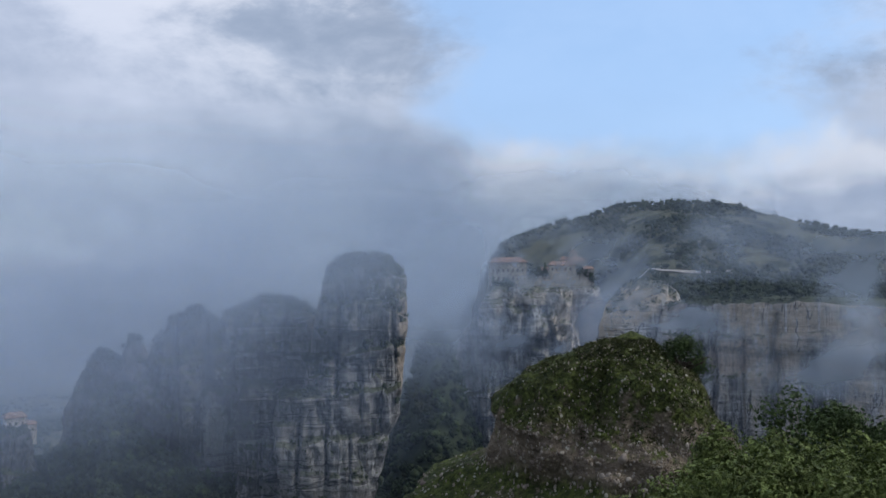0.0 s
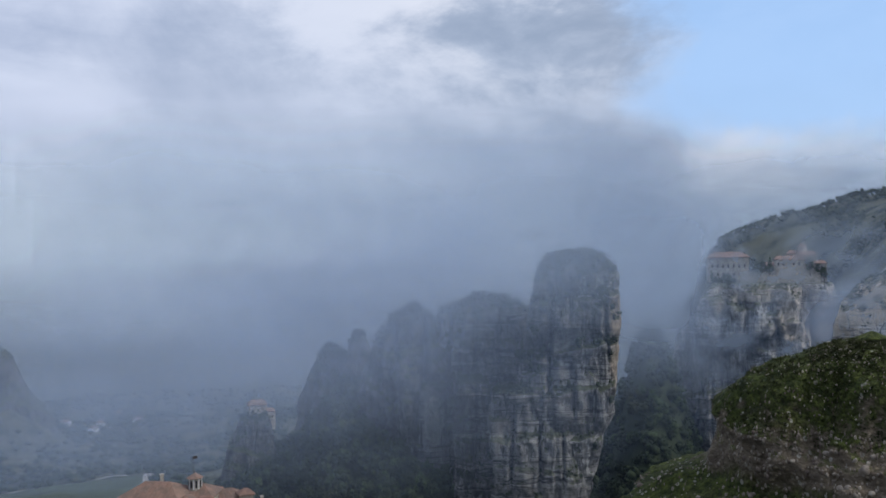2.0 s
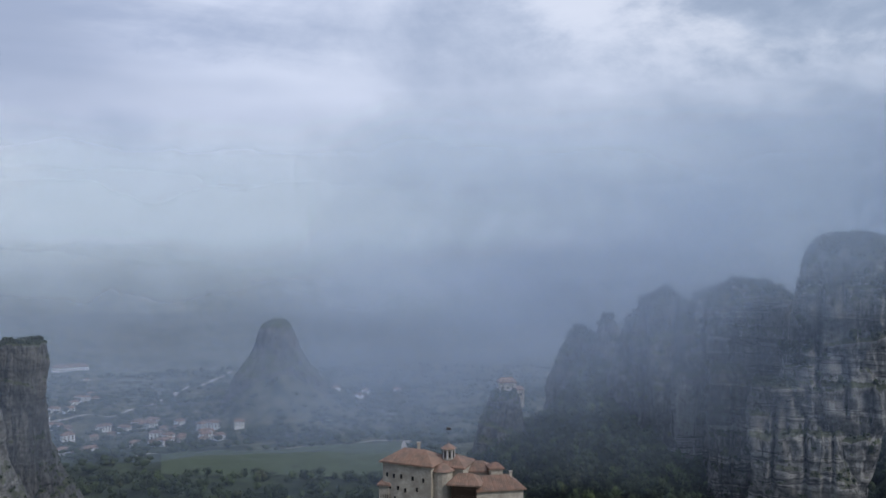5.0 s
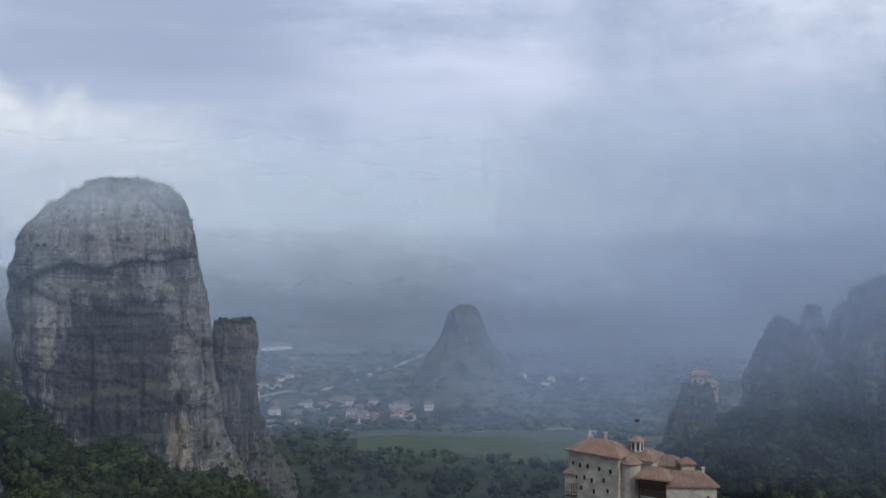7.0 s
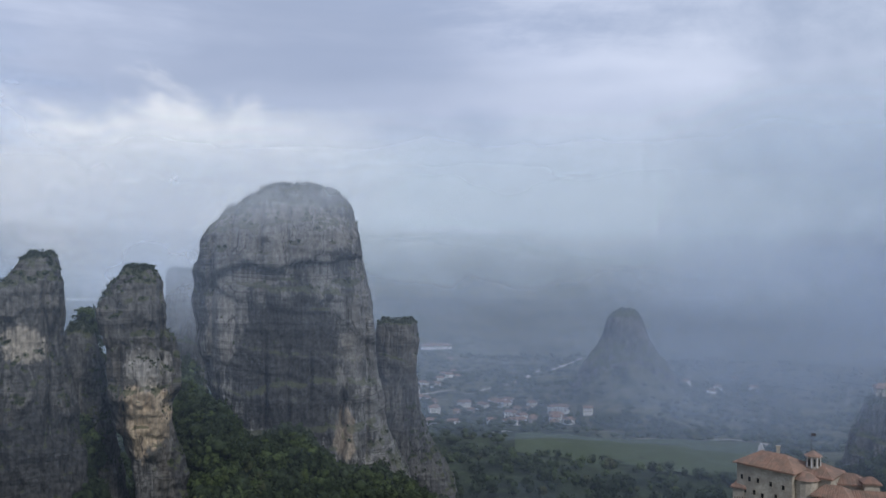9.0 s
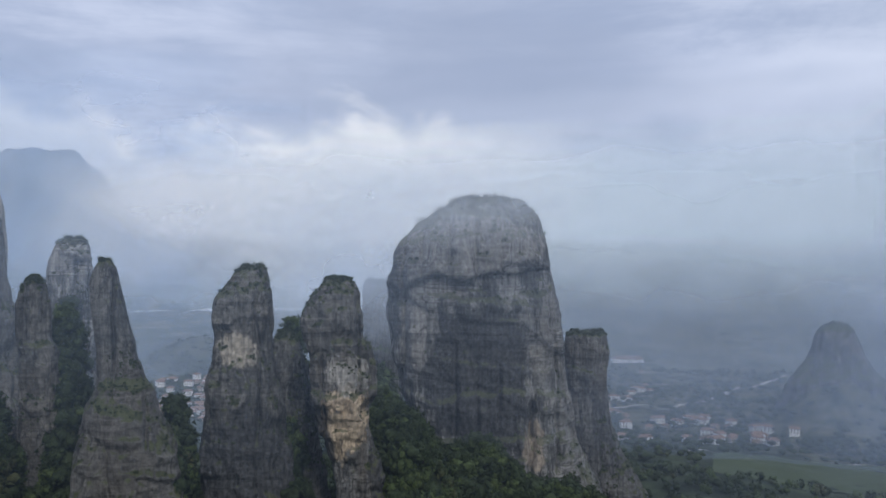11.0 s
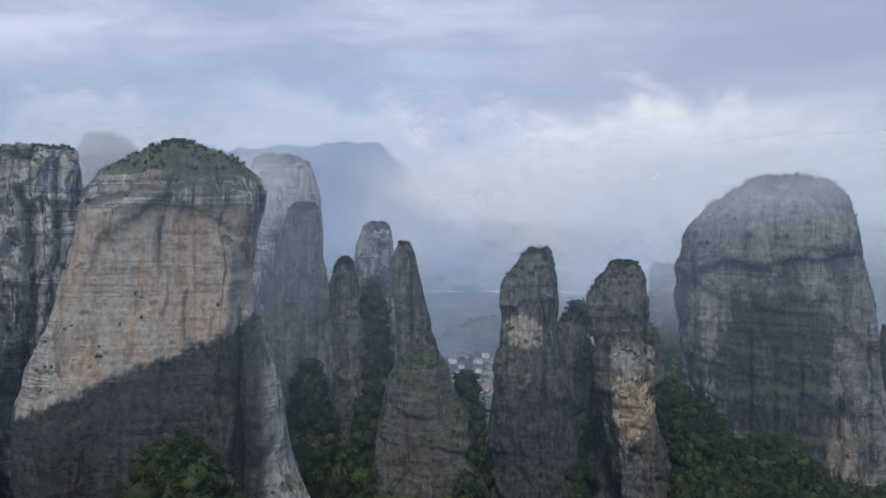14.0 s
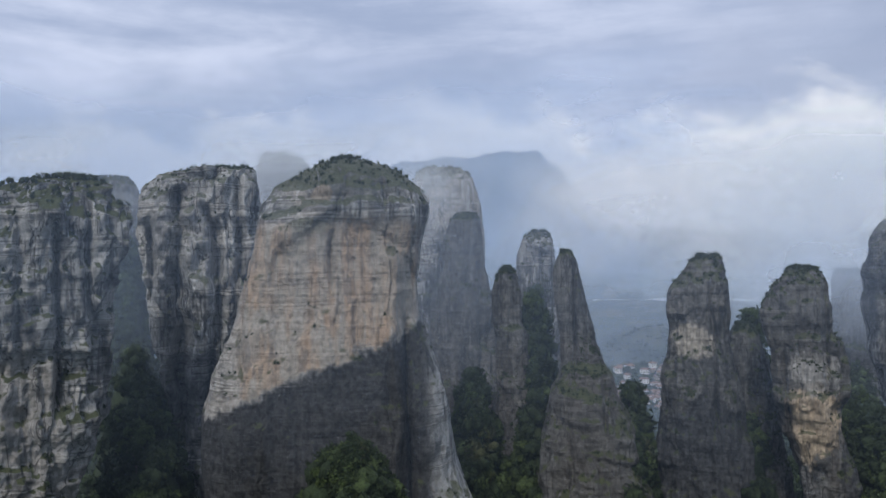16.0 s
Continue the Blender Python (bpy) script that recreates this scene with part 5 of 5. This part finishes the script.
# ---------------------------------------------------------------- the mossy rock close by
def moss_rock_material():
    m, k = nodes("mossy_conglomerate")
    p = k.place()
    z = k.n("ShaderNodeSeparateXYZ", {0: p}).outputs[2]
    nz = k.n("ShaderNodeSeparateXYZ", {0: k.n("ShaderNodeNewGeometry").outputs["Normal"]}).outputs[2]
    big, mid, fine_ = k.noise(p, 0.35, 6, 0.65), k.noise(p, 1.6, 6, 0.7), k.noise(p, 7.0, 5, 0.7)
    vor = k.n("ShaderNodeTexVoronoi", {"Vector": p, "Scale": 3.6}).outputs
    stone = k.mix(vor["Color"], (0.25, 0.195, 0.130), (0.48, 0.405, 0.30))
    rock = k.mix(k.step(vor["Distance"], 0.10, 0.32), stone, (0.19, 0.152, 0.108))
    rock = k.mix(k.step(big, 0.52, 0.66, 0.0, 0.45), rock, (0.05, 0.042, 0.036))
    moss = k.mix(k.step(mid, 0.35, 0.65), (0.030, 0.043, 0.012), (0.125, 0.15, 0.036))
    moss = k.mix(k.step(fine_, 0.40, 0.60, 0.55, 0.0), moss, (0.014, 0.018, 0.008))
    moss = k.mix(k.step(big, 0.5, 0.66, 0.0, 0.6), moss, (0.10, 0.085, 0.045))
    cover = k.step(k.math("ADD", k.math("ADD", k.math("MULTIPLY", z, 0.32), 2.05), k.math("ADD", k.math("MULTIPLY", nz, 0.7), k.math("MULTIPLY", k.math("SUBTRACT", mid, 0.5), 2.0))), 0.0, 0.5)
    low_ = k.step(k.math("ADD", z, k.math("MULTIPLY", k.math("SUBTRACT", big, 0.5), 3.0)), -8.1, -9.0)
    cover = k.math("MAXIMUM", cover, k.math("MULTIPLY", low_, k.step(mid, 0.28, 0.42)))
    col = k.mix(cover, rock, moss)
    speck = k.n("ShaderNodeTexVoronoi", {"Vector": k.scaled(p, 1, 1, 0.7), "Scale": 2.6}).outputs["Distance"]
    fleck = k.math("MULTIPLY", k.step(speck, 0.24, 0.17), k.step(k.noise(k.scaled(p, 1, 1, 0.5), 0.9, 3, 0.6), 0.44, 0.56))
    col = k.mix(k.math("MULTIPLY", fleck, 0.7), col, (0.46, 0.44, 0.37))
    k.surface(col, 0.95, k.math("ADD", k.math("MULTIPLY", mid, 1.0), k.math("ADD", k.math("MULTIPLY", fine_, 0.5), k.math("MULTIPLY", vor["Distance"], -0.5))), 1.0, 0.35)
    return m


M_MOSSY = moss_rock_material()
mossy = rock_tower("mossy_rock", 40, 0.85, [(-4.11, 11.59, 14.01), (-4.34, 10.27, 14.55), (-5.06, 8.36, 15.46), (-5.80, 6.62, 16.82), (-6.73, 5.45, 17.44), (-7.84, 4.32, 17.99), (-8.76, 3.81, 18.44), (-9.38, 3.65, 18.78), (-9.88, 4.08, 19.22), (-10.56, 4.27, 19.46), (-11.46, 3.99, 19.68), (-12.9, 3.5, 19.94), (-13.7, 2.6, 20.27), (-14.2, 0.0, 20.61), (-14.7, -2.74, 20.94)], M_MOSSY,
    "mossy conglomerate boulder with pale lichen and embedded cobbles", 401, nu=330, nv=270, flute=0.07, bed=0.006, square=2.2, ledges=[(-9.2, 0.02, -0.7), (-12.9, -0.05, -0.6), (-13.6, -0.05, 1.2)])
mossy["group"] = ""
me = mossy.data
co, no = np.zeros(len(me.vertices) * 3, np.float32), np.zeros(len(me.vertices) * 3, np.float32)
me.vertices.foreach_get("co", co)
me.vertices.foreach_get("normal", no)
co, no = co.reshape(-1, 3), no.reshape(-1, 3)
wz = co[:, 2] + mossy.location.z
facing = ((co + np.array(mossy.location))[:, :2] * no[:, :2]).sum(1) < 0
M_COBBLE, k = nodes("river_cobble")
rn = k.n("ShaderNodeObjectInfo").outputs["Random"]
isl = k.n("ShaderNodeNewGeometry").outputs["Random Per Island"]
cc = k.mix(k.math("FRACT", k.math("ADD", rn, isl)), (0.16, 0.120, 0.095), (0.50, 0.44, 0.35))
k.surface(k.mix(k.step(k.noise(k.place(), 5.0, 4, 0.6), 0.4, 0.7, 0.5, 0.0), cc, (0.08, 0.065, 0.05)), 0.85)
g = np.random.default_rng(21)


def stone_form(seed):
    V = ICO2[0] * (1 + 0.22 * fbm(ICO2[0] * 1.6 + seed, 2, seed)[:, None]) * (1.0, 0.8, 0.65)
    return V, ICO2[1]


forms = [stone_form(i) for i in range(5)]
meshes = [fast_mesh("cobble", V, F, M_COBBLE) for V, F in forms]
low_band = np.where((wz < -6.3) & (wz > -10.8) & facing)[0]
for i, v in enumerate(g.choice(low_band, 150, replace=False)):
    s = float(g.gamma(2.2, 0.022)) + 0.05
    ob = new("cobble", meshes[i % 5])
    ob.matrix_basis = Matrix.Translation(Vector(co[v])) @ Euler(tuple(g.uniform(0, 6.28, 3))).to_matrix().to_4x4() @ Matrix.Diagonal((s, s, s, 1))
    ob.parent = mossy
Vs, Fs, off = [], [], 0
pool = np.concatenate([g.choice(low_band, 1500), g.choice(np.where((wz > -6.5) & facing)[0], 700)])
for i, v in enumerate(pool):
    V0, F0 = ICO1
    s = float(g.uniform(0.03, 0.085) if i < 1500 else g.uniform(0.022, 0.06))
    Vs.append(V0 * s * g.uniform(0.5, 1.3, 3) * (0.8, 0.8, 1.4) + co[v])
    Fs.append(F0 + off)
    off += len(V0)
ob = new("gravel", fast_mesh("gravel", np.concatenate(Vs), np.concatenate(Fs), M_COBBLE))
ob.parent = mossy
tagged(ob, "small pale pebbles set in the rock", kind="stuff")

# tufts of grass and moss along the crown of the boulder
top_v = np.where((wz > -7.0) & (no[:, 2] > 0.05) & facing)[0]
Vs, Fs, off = [], [], 0
for v in g.choice(top_v, 2600):
    c0 = co[v]
    for q in range(4):
        d = g.normal(size=3) * (0.09, 0.09, 0.03)
        tip = c0 + d + (0, 0, g.uniform(0.04, 0.16))
        sdv = g.normal(size=3) * 0.02
        Vs += [c0 - sdv, c0 + sdv, tip]
        Fs.append((off, off + 1, off + 2))
        off += 3
M_TUFT = foliage("moss_tufts", (0.030, 0.040, 0.012), (0.11, 0.12, 0.035), 0.8)
ob = new("moss", fast_mesh("moss", np.array(Vs), np.array(Fs), M_TUFT, False))
ob.parent = mossy
tagged(ob, "short moss and grass tufts", kind="stuff")


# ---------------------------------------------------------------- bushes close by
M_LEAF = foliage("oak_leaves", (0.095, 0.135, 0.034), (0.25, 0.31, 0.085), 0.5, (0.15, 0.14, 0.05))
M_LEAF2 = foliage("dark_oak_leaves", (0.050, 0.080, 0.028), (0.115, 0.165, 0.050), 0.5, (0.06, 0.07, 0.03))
M_BARK = plain("bark", (0.10, 0.08, 0.06), 0.95, 0.5, 2.0)


def bush(name, h, wd, leaves, mat, seed, leaf=0.10, label="", cone=False):
    """A stem with limbs, and thousands of leaves in clustered sprays."""
    g = np.random.default_rng(seed)
    root = new(name)
    bm = bmesh.new()
    tube(bm, (0, 0, -2.5), (0.1, 0.05, h * 0.45), wd * 0.06, wd * 0.035, 7)
    tips = []
    for i in range(9):
        a, f = g.uniform(0, 6.28), g.uniform(0.1, 0.42)
        p0 = Vector((0.05, 0.03, h * f))
        p1 = Vector((math.cos(a) * wd * g.uniform(0.25, 0.4), math.sin(a) * wd * g.uniform(0.25, 0.4), h * (f + g.uniform(0.2, 0.45))))
        tube(bm, p0, p1, wd * 0.025, wd * 0.01, 5)
        tips.append(p1)
    part("trunk", bm, M_BARK, root)
    cl = int(46)
    cen = g.normal(size=(cl, 3))
    cen /= np.linalg.norm(cen, axis=1)[:, None]
    cen = cen * g.uniform(0.35, 1.0, (cl, 1)) ** 0.5 * (wd * 0.5, wd * 0.5, h * 0.42) + (0, 0, h * 0.58)
    if cone:
        cen[:, :2] *= np.clip(1.25 - cen[:, 2:] / h, 0.15, 1)
    idx = g.integers(0, cl, leaves)
    rad = g.uniform(0.10, 0.19, cl)[idx] * wd
    d = g.normal(size=(leaves, 3))
    d /= np.linalg.norm(d, axis=1)[:, None]
    c = cen[idx] + d * (rad * g.uniform(0.55, 1.05, leaves))[:, None]
    t1 = np.cross(d, g.normal(size=(leaves, 3)))
    t1 /= np.linalg.norm(t1, axis=1)[:, None]
    t2 = np.cross(d, t1) * 0.55 + d * 0.35
    s = (leaf * g.uniform(0.6, 1.3, leaves))[:, None]
    V = np.stack([c - t1 * s, c + t2 * s * 0.8, c + t1 * s, c - t2 * s * 0.8], 1).reshape(-1, 3)
    cr = new("crown", fast_mesh("crown", V, np.arange(leaves * 4).reshape(-1, 4), mat, False))
    cr.parent = root
    return tagged(root, label, "bush", "bushes by the boulder")


b1 = bush("oak_bush", 3.6, 3.8, 9000, M_LEAF, 1, 0.085, "leafy green oak bush beside the mossy boulder")
b2 = bush("oak_bush", 4.2, 3.6, 9000, M_LEAF2, 2, 0.085, "dark green oak bush beside the mossy boulder")
b3 = bush("oak_bush", 2.6, 3.4, 7000, M_LEAF, 3, 0.075, "low leafy oak bush beside the mossy boulder")
bush_at = [(b2, 24.2, 29, -8.0), (b1, 20.6, 25, -8.1), (b1, 27.0, 25, -8.0), (b3, 18.2, 23, -7.9), (b3, 15.0, 22, -8.2), (b2, 27.5, 31, -8.8), (b2, 30.5, 28, -8.1),
           (b1, 24.0, 21, -7.6), (b3, 20.6, 19, -6.8), (b3, 12.0, 21.5, -8.6), (b1, 31.0, 22, -7.8), (b3, 27.8, 18.5, -6.6), (b1, 17.8, 19.5, -8.6), (b2, 35.0, 26, -8.1), (b3, 33.5, 19, -6.8)]
used = set()
g = random.Random(8)
for ob, a, d, z in bush_at:
    mt = Matrix.Translation(polar(a, d, z)) @ Matrix.Rotation(g.uniform(0, 6.28), 4, "Z")
    if ob.name in used:
        copy_thing(ob, mt)
    else:
        ob.matrix_world = mt
        used.add(ob.name)
pine = bush("pine_shrub", 2.1, 2.9, 5200, M_LEAF2, 9, 0.06, "small wind-bent dark shrub rooted on the boulder", True)
pine["group"] = ""
pine.matrix_world = Matrix.Translation(polar(15.8, 39.4, -4.75)) @ Matrix.Rotation(0.25, 4, "Y")


def tree_kind(h, wd, mat, seed, label):
    t = bush("tree", h, wd, 2600, mat, seed, 0.30, label)
    return tagged(t, label, "tree", "trees in the gullies")


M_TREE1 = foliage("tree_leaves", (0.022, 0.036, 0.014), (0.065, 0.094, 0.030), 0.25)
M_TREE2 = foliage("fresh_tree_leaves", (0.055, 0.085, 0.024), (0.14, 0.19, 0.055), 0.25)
stock = [tree_kind(8.0, 6.5, M_TREE1, 41, "broad dark green oak on the wooded slope"), tree_kind(7.0, 6.0, M_TREE2, 42, "fresh light green tree on the wooded slope"),
         tree_kind(9.0, 5.5, M_TREE1, 43, "tall dark green oak on the wooded slope"), tree_kind(6.0, 6.5, M_TREE2, 44, "low spreading light green tree on the slope")]
g = np.random.default_rng(77)
count = 0
for a_, d_, sa_, sd_, n_ in ((-106, 206, 4.0, 9, 70), (-73, 372, 1.7, 22, 26), (-86.5, 325, 1.3, 22, 18), (-97.3, 325, 1.6, 22, 18), (-79, 345, 1.1, 18, 12), (-66, 355, 3.0, 14, 30), (-70.5, 315, 2.2, 18, 24), (-119, 310, 2.0, 22, 24), (-0.5, 540, 2.4, 40, 24)):
    for i in range(n_):
        az_, r_ = float(g.normal(a_, sa_)), float(g.normal(d_, sd_))
        z_ = float(height(az_, r_))
        if math.degrees(math.atan2(z_, r_)) < -18.5 or in_rock(np.array([az_]), np.array([r_]))[0]:
            continue
        mt = Matrix.Translation(polar(az_, r_, z_ + 0.3)) @ Matrix.Rotation(float(g.uniform(0, 6.28)), 4, "Z")
        if count < 4:
            stock[count].matrix_world = mt
        else:
            copy_thing(stock[count % 4], mt)
        count += 1
for az_, r_, z_ in ((3.7, 641, -9.5), (4.2, 640, -10.0), (4.7, 641, -10.0), (4.4, 643, -7.5), (6.25, 648, -1.5), (6.6, 650, -0.5), (7.0, 649, -1.5), (9.4, 652, 1.0), (9.9, 655, -2.0), (10.2, 652, -5.0)):
    copy_thing(stock[0 if az_ < 6.5 else 2], Matrix.Translation(polar(az_, r_, z_)) @ Matrix.Rotation(az_ * 3.0, 4, "Z"))
cyp = bush("cypress", 11.0, 2.6, 1600, M_LEAF2, 51, 0.28, "slim dark cypress beside the walled monastery", True)
cyp["category"], cyp["group"] = "cypress", "cypresses by the monastery"
cyp.matrix_world = Matrix.Translation(polar(3.02, 645, -6.5))
copy_thing(cyp, Matrix.Translation(polar(3.45, 646, -7.5)))
copy_thing(cyp, Matrix.Translation(polar(7.05, 649, 2.0)))


# ---------------------------------------------------------------- mist and low cloud
def mist_bank(name, dist, az0, az1, el0, el1, mat, label, sway=0.05, seed=0, n=60):
    """A wavering bank of mist across the valley."""
    nv = 14
    U, V = np.meshgrid(np.linspace(0, 1, n), np.linspace(0, 1, nv))
    az = np.radians(az0 + (az1 - az0) * U)
    d = dist * (1 + sway * fbm(np.stack([U * (az1 - az0) / 14, V * 2, U * 0 + seed], -1), 3, seed))
    z = d * np.tan(np.radians(el0 + (el1 - el0) * V))
    verts = np.stack([np.sin(az) * d, np.cos(az) * d, z], -1).reshape(-1, 3)
    me = mesh_from(name, verts, grid_faces(n, nv), mat)
    uv = me.uv_layers.new(name="UVMap")
    flat = np.stack([U, V], -1).reshape(-1, 2)
    idx = np.zeros(len(me.loops), dtype=np.int32)
    me.loops.foreach_get("vertex_index", idx)
    uv.data.foreach_set("uv", flat[idx].astype(np.float32).ravel())
    ob = new(name, me)
    return tagged(ob, label, "mist", kind="stuff")


scene.cycles.transparent_max_bounces = 40
mist_bank("mist", 1000, -66, -24, -14, 2, mist_material("mist_cone", 0.20, 0.003, 0.2, 0.8, (0.42, 0.52, 0.68), 1.8, (0.3, 0.5, 0.35), 0.7, seed=19), "grey haze before the lone conical rock", 0.02, 23, 60)
for i, r in enumerate((540, 556)):
    mist_bank("low_cloud", r, -81, -68, -8, 4, mist_material("cloud_pillar", 0.5, 0.008, 0.25, 0.60, (0.74, 0.84, 0.98), 1.4, (0.5, 0.5, 0.45), 0.1, seed=20 + i * 0.03), "white mist behind the massive tower", 0.006, 24 + i * 30)
HAZE = (0.36, 0.46, 0.60)
DEEP = (0.34, 0.43, 0.59)
mist_bank("mist", 236, -150, 55, -24, 14, mist_material("mist_thin", 0.075, 0.01, 0.2, 0.8, (0.42, 0.55, 0.76), 1.6, (0.75, 0.8, 0.04), 0.6), "thin blue-grey haze before the rock towers", 0.02, 1, 160)
mist_bank("mist", 368, -150, 2, -22, 12, mist_material("mist_mid", 0.17, 0.006, 0.25, 0.75, (0.56, 0.68, 0.87), 1.8, (0.7, 0.75, 0.04), 0.5, seed=1), "thin blue-grey haze between the rock towers", 0.008, 2, 160)
mist_bank("mist", 172, -150, -62, -24, 12, mist_material("mist_near", 0.055, 0.012, 0.2, 0.8, (0.58, 0.76, 1.0), 1.6, (0.8, 0.8, 0.15), 0.6, seed=13), "thin blue-grey haze before the rock towers", 0.02, 14, 120)
for i, r in enumerate((740, 900)):
    mist_bank("mist", r, -150, 12, -20, 2.5, mist_material("mist_far", 0.22, 0.004, 0.3, 0.75, DEEP, 2.0, (0.1, 0.5, 0.06), 0.5, seed=2 + i * 0.4), "grey haze lying over the valley", 0.03, 3 + i * 20, 160)
for i, r in enumerate((1500, 1900)):
    mist_bank("mist", r, -150, 14, -12, 4.5, mist_material("mist_valley", 0.30, 0.0022, 0.2, 0.8, (0.60, 0.72, 0.90), 2.2, (0.35, 0.5, 0.06), 0.4, seed=3 + i * 0.4), "grey haze lying over the valley", 0.05, 4 + i * 20, 160)
for i, r in enumerate((2700, 3100, 3500)):
    mist_bank("mist", r, -86, 22, -6, 10, mist_material("mist_horizon", 0.36 if i < 2 else 0.75, 0.0012, 0.15, 0.6, (0.86, 0.95, 1.0), 2.2, (0.5, 0.55, 0.1), 0.75, seed=4 + i * 0.4), "pale haze before the far mountains", 0.0, 5 + i * 20, 120)
mist_bank("mist", 3300, -150, -78, -5, 14, mist_material("mist_mountain", 0.72, 0.0012, 0.2, 0.6, (0.56, 0.70, 0.95), 2.2, (0.25, 0.6, 0.12), 0.7, seed=5.3), "pale blue haze before the far mountains", 0.0, 65, 120)
mist_bank("mist", 420, -62, -24, -22, -2, mist_material("mist_field", 0.12, 0.008, 0.25, 0.75, DEEP, 1.6, (0.1, 0.6, 0.2), 0.5, seed=15), "thin haze over the field and the woods", 0.01, 16, 80)
mist_bank("mist", 470, -14, 58, -14, 1.5, mist_material("mist_cliff", 0.16, 0.007, 0.25, 0.75, (0.58, 0.70, 0.88), 1.6, (0.4, 0.7, 0.15), 0.5, seed=17), "thin blue haze before the plateau cliff", 0.008, 18, 80)
# cloud that swallows the tops, and torn wisps, in thin drifting layers
for i, r in enumerate((352, 362, 374, 388)):
    mist_bank("low_cloud", r, -42 + i, 3.0 + i * 0.7, -5 + i * 0.4, 12, mist_material("cloud_ridge", 0.26, 0.009, 0.30, 0.52, (0.80, 0.90, 1.0), 1.3, (0.55, 0.8, 0.12), 0.1, seed=5 + i * 0.02), "grey cloud rolling over the ridge tops", 0.008, 6 + i * 30)
for i, r in enumerate((396, 402, 408)):
    mist_bank("low_cloud", r, -36, -8, -11, 7, mist_material("cloud_shoulder", 0.26, 0.010, 0.34, 0.56, (0.66, 0.76, 0.92), 1.3, (0.55, 0.8, 0.22), 0.1, seed=12 + i * 0.03), "grey cloud lying on the shoulder of the ridge", 0.006, 19 + i * 30)
for i, r in enumerate((500, 515, 530)):
    mist_bank("low_cloud", r, -7, 5.5, -8.5, 6, mist_material("cloud_gap", 0.36, 0.009, 0.28, 0.52, (0.78, 0.88, 1.0), 1.2, (0.6, 0.8, 0.28), 0.2, seed=14 + i * 0.03), "bright mist standing in the gap between the cliffs", 0.006, 21 + i * 30)
for i, r in enumerate((348, 358, 380)):
    mist_bank("low_cloud", r, -45, -1, -16, 4, mist_material("cloud_slope", 0.21, 0.008, 0.36, 0.6, (0.54, 0.65, 0.82), 1.3, (0.5, 0.8, 0.25), 0.1, seed=8 + i * 0.05), "grey mist hanging before the misty ridge", 0.008, 9 + i * 30)
for i, r in enumerate((1600, 1720, 1850, 2000, 2150)):
    mist_bank("low_cloud", r, -97 + i * 0.5, -60, -3.6, 8.6, mist_material("cloud_white", 0.26 if i < 3 else 0.5, 0.0030, 0.36, 0.60, (1.0, 1.0, 1.0), 1.2, (0.4, 0.6, 0.3), 0.05, seed=6 + i * 0.03), "bright white cloud bank behind the needles", 0.0, 7 + i * 30)
for i, r in enumerate((352, 360, 370)):
    mist_bank("low_cloud", r, -84, -57, 0.3, 9.5, mist_material("cloud_tower", 0.36, 0.010, 0.34, 0.56, (0.86, 0.92, 1.0), 1.4, (0.5, 0.75, 0.25), 0.1, seed=7 + i * 0.02), "torn mist over the massive tower", 0.006, 8 + i * 30)
for i, r in enumerate((490, 502)):
    mist_bank("low_cloud", r, 2, 44, -8, 7, mist_material("cloud_wisps", 0.36, 0.018, 0.49, 0.66, (0.80, 0.90, 1.0), 1.5, (0.3, 0.7, 0.12), 0.0, seed=9 + i * 0.02), "torn wisps of mist along the plateau cliff", 0.006, 10 + i * 30)
for i, r in enumerate((692, 706)):
    mist_bank("low_cloud", r, -12, 50, -4, 10, mist_material("cloud_hill", 0.20, 0.009, 0.42, 0.66, (0.70, 0.82, 1.0), 1.5, (0.3, 0.7, 0.1), 0.2, seed=10 + i * 0.02), "pale mist drifting over the hill", 0.006, 11 + i * 30)
for i, r in enumerate((462, 476, 492)):
    mist_bank("low_cloud", r, -132, -95, 0.0, 9.5, mist_material("cloud_back", 0.34, 0.009, 0.36, 0.54, (0.92, 0.96, 1.0), 1.4, (0.5, 0.72, 0.2), 0.1, seed=11 + i * 0.02), "white mist spilling between the back rocks", 0.008, 12 + i * 30)
for i, r in enumerate((585, 596)):
    mist_bank("low_cloud", r, 8.2, 13.6, -6.5, 0.8, mist_material("cloud_notch", 0.5, 0.014, 0.28, 0.6, (0.74, 0.84, 0.98), 1.2, (0.5, 0.5, 0.45), 0.15, seed=22 + i * 0.02), "pale mist caught in the notch beside the monastery", 0.004, 26 + i * 30)
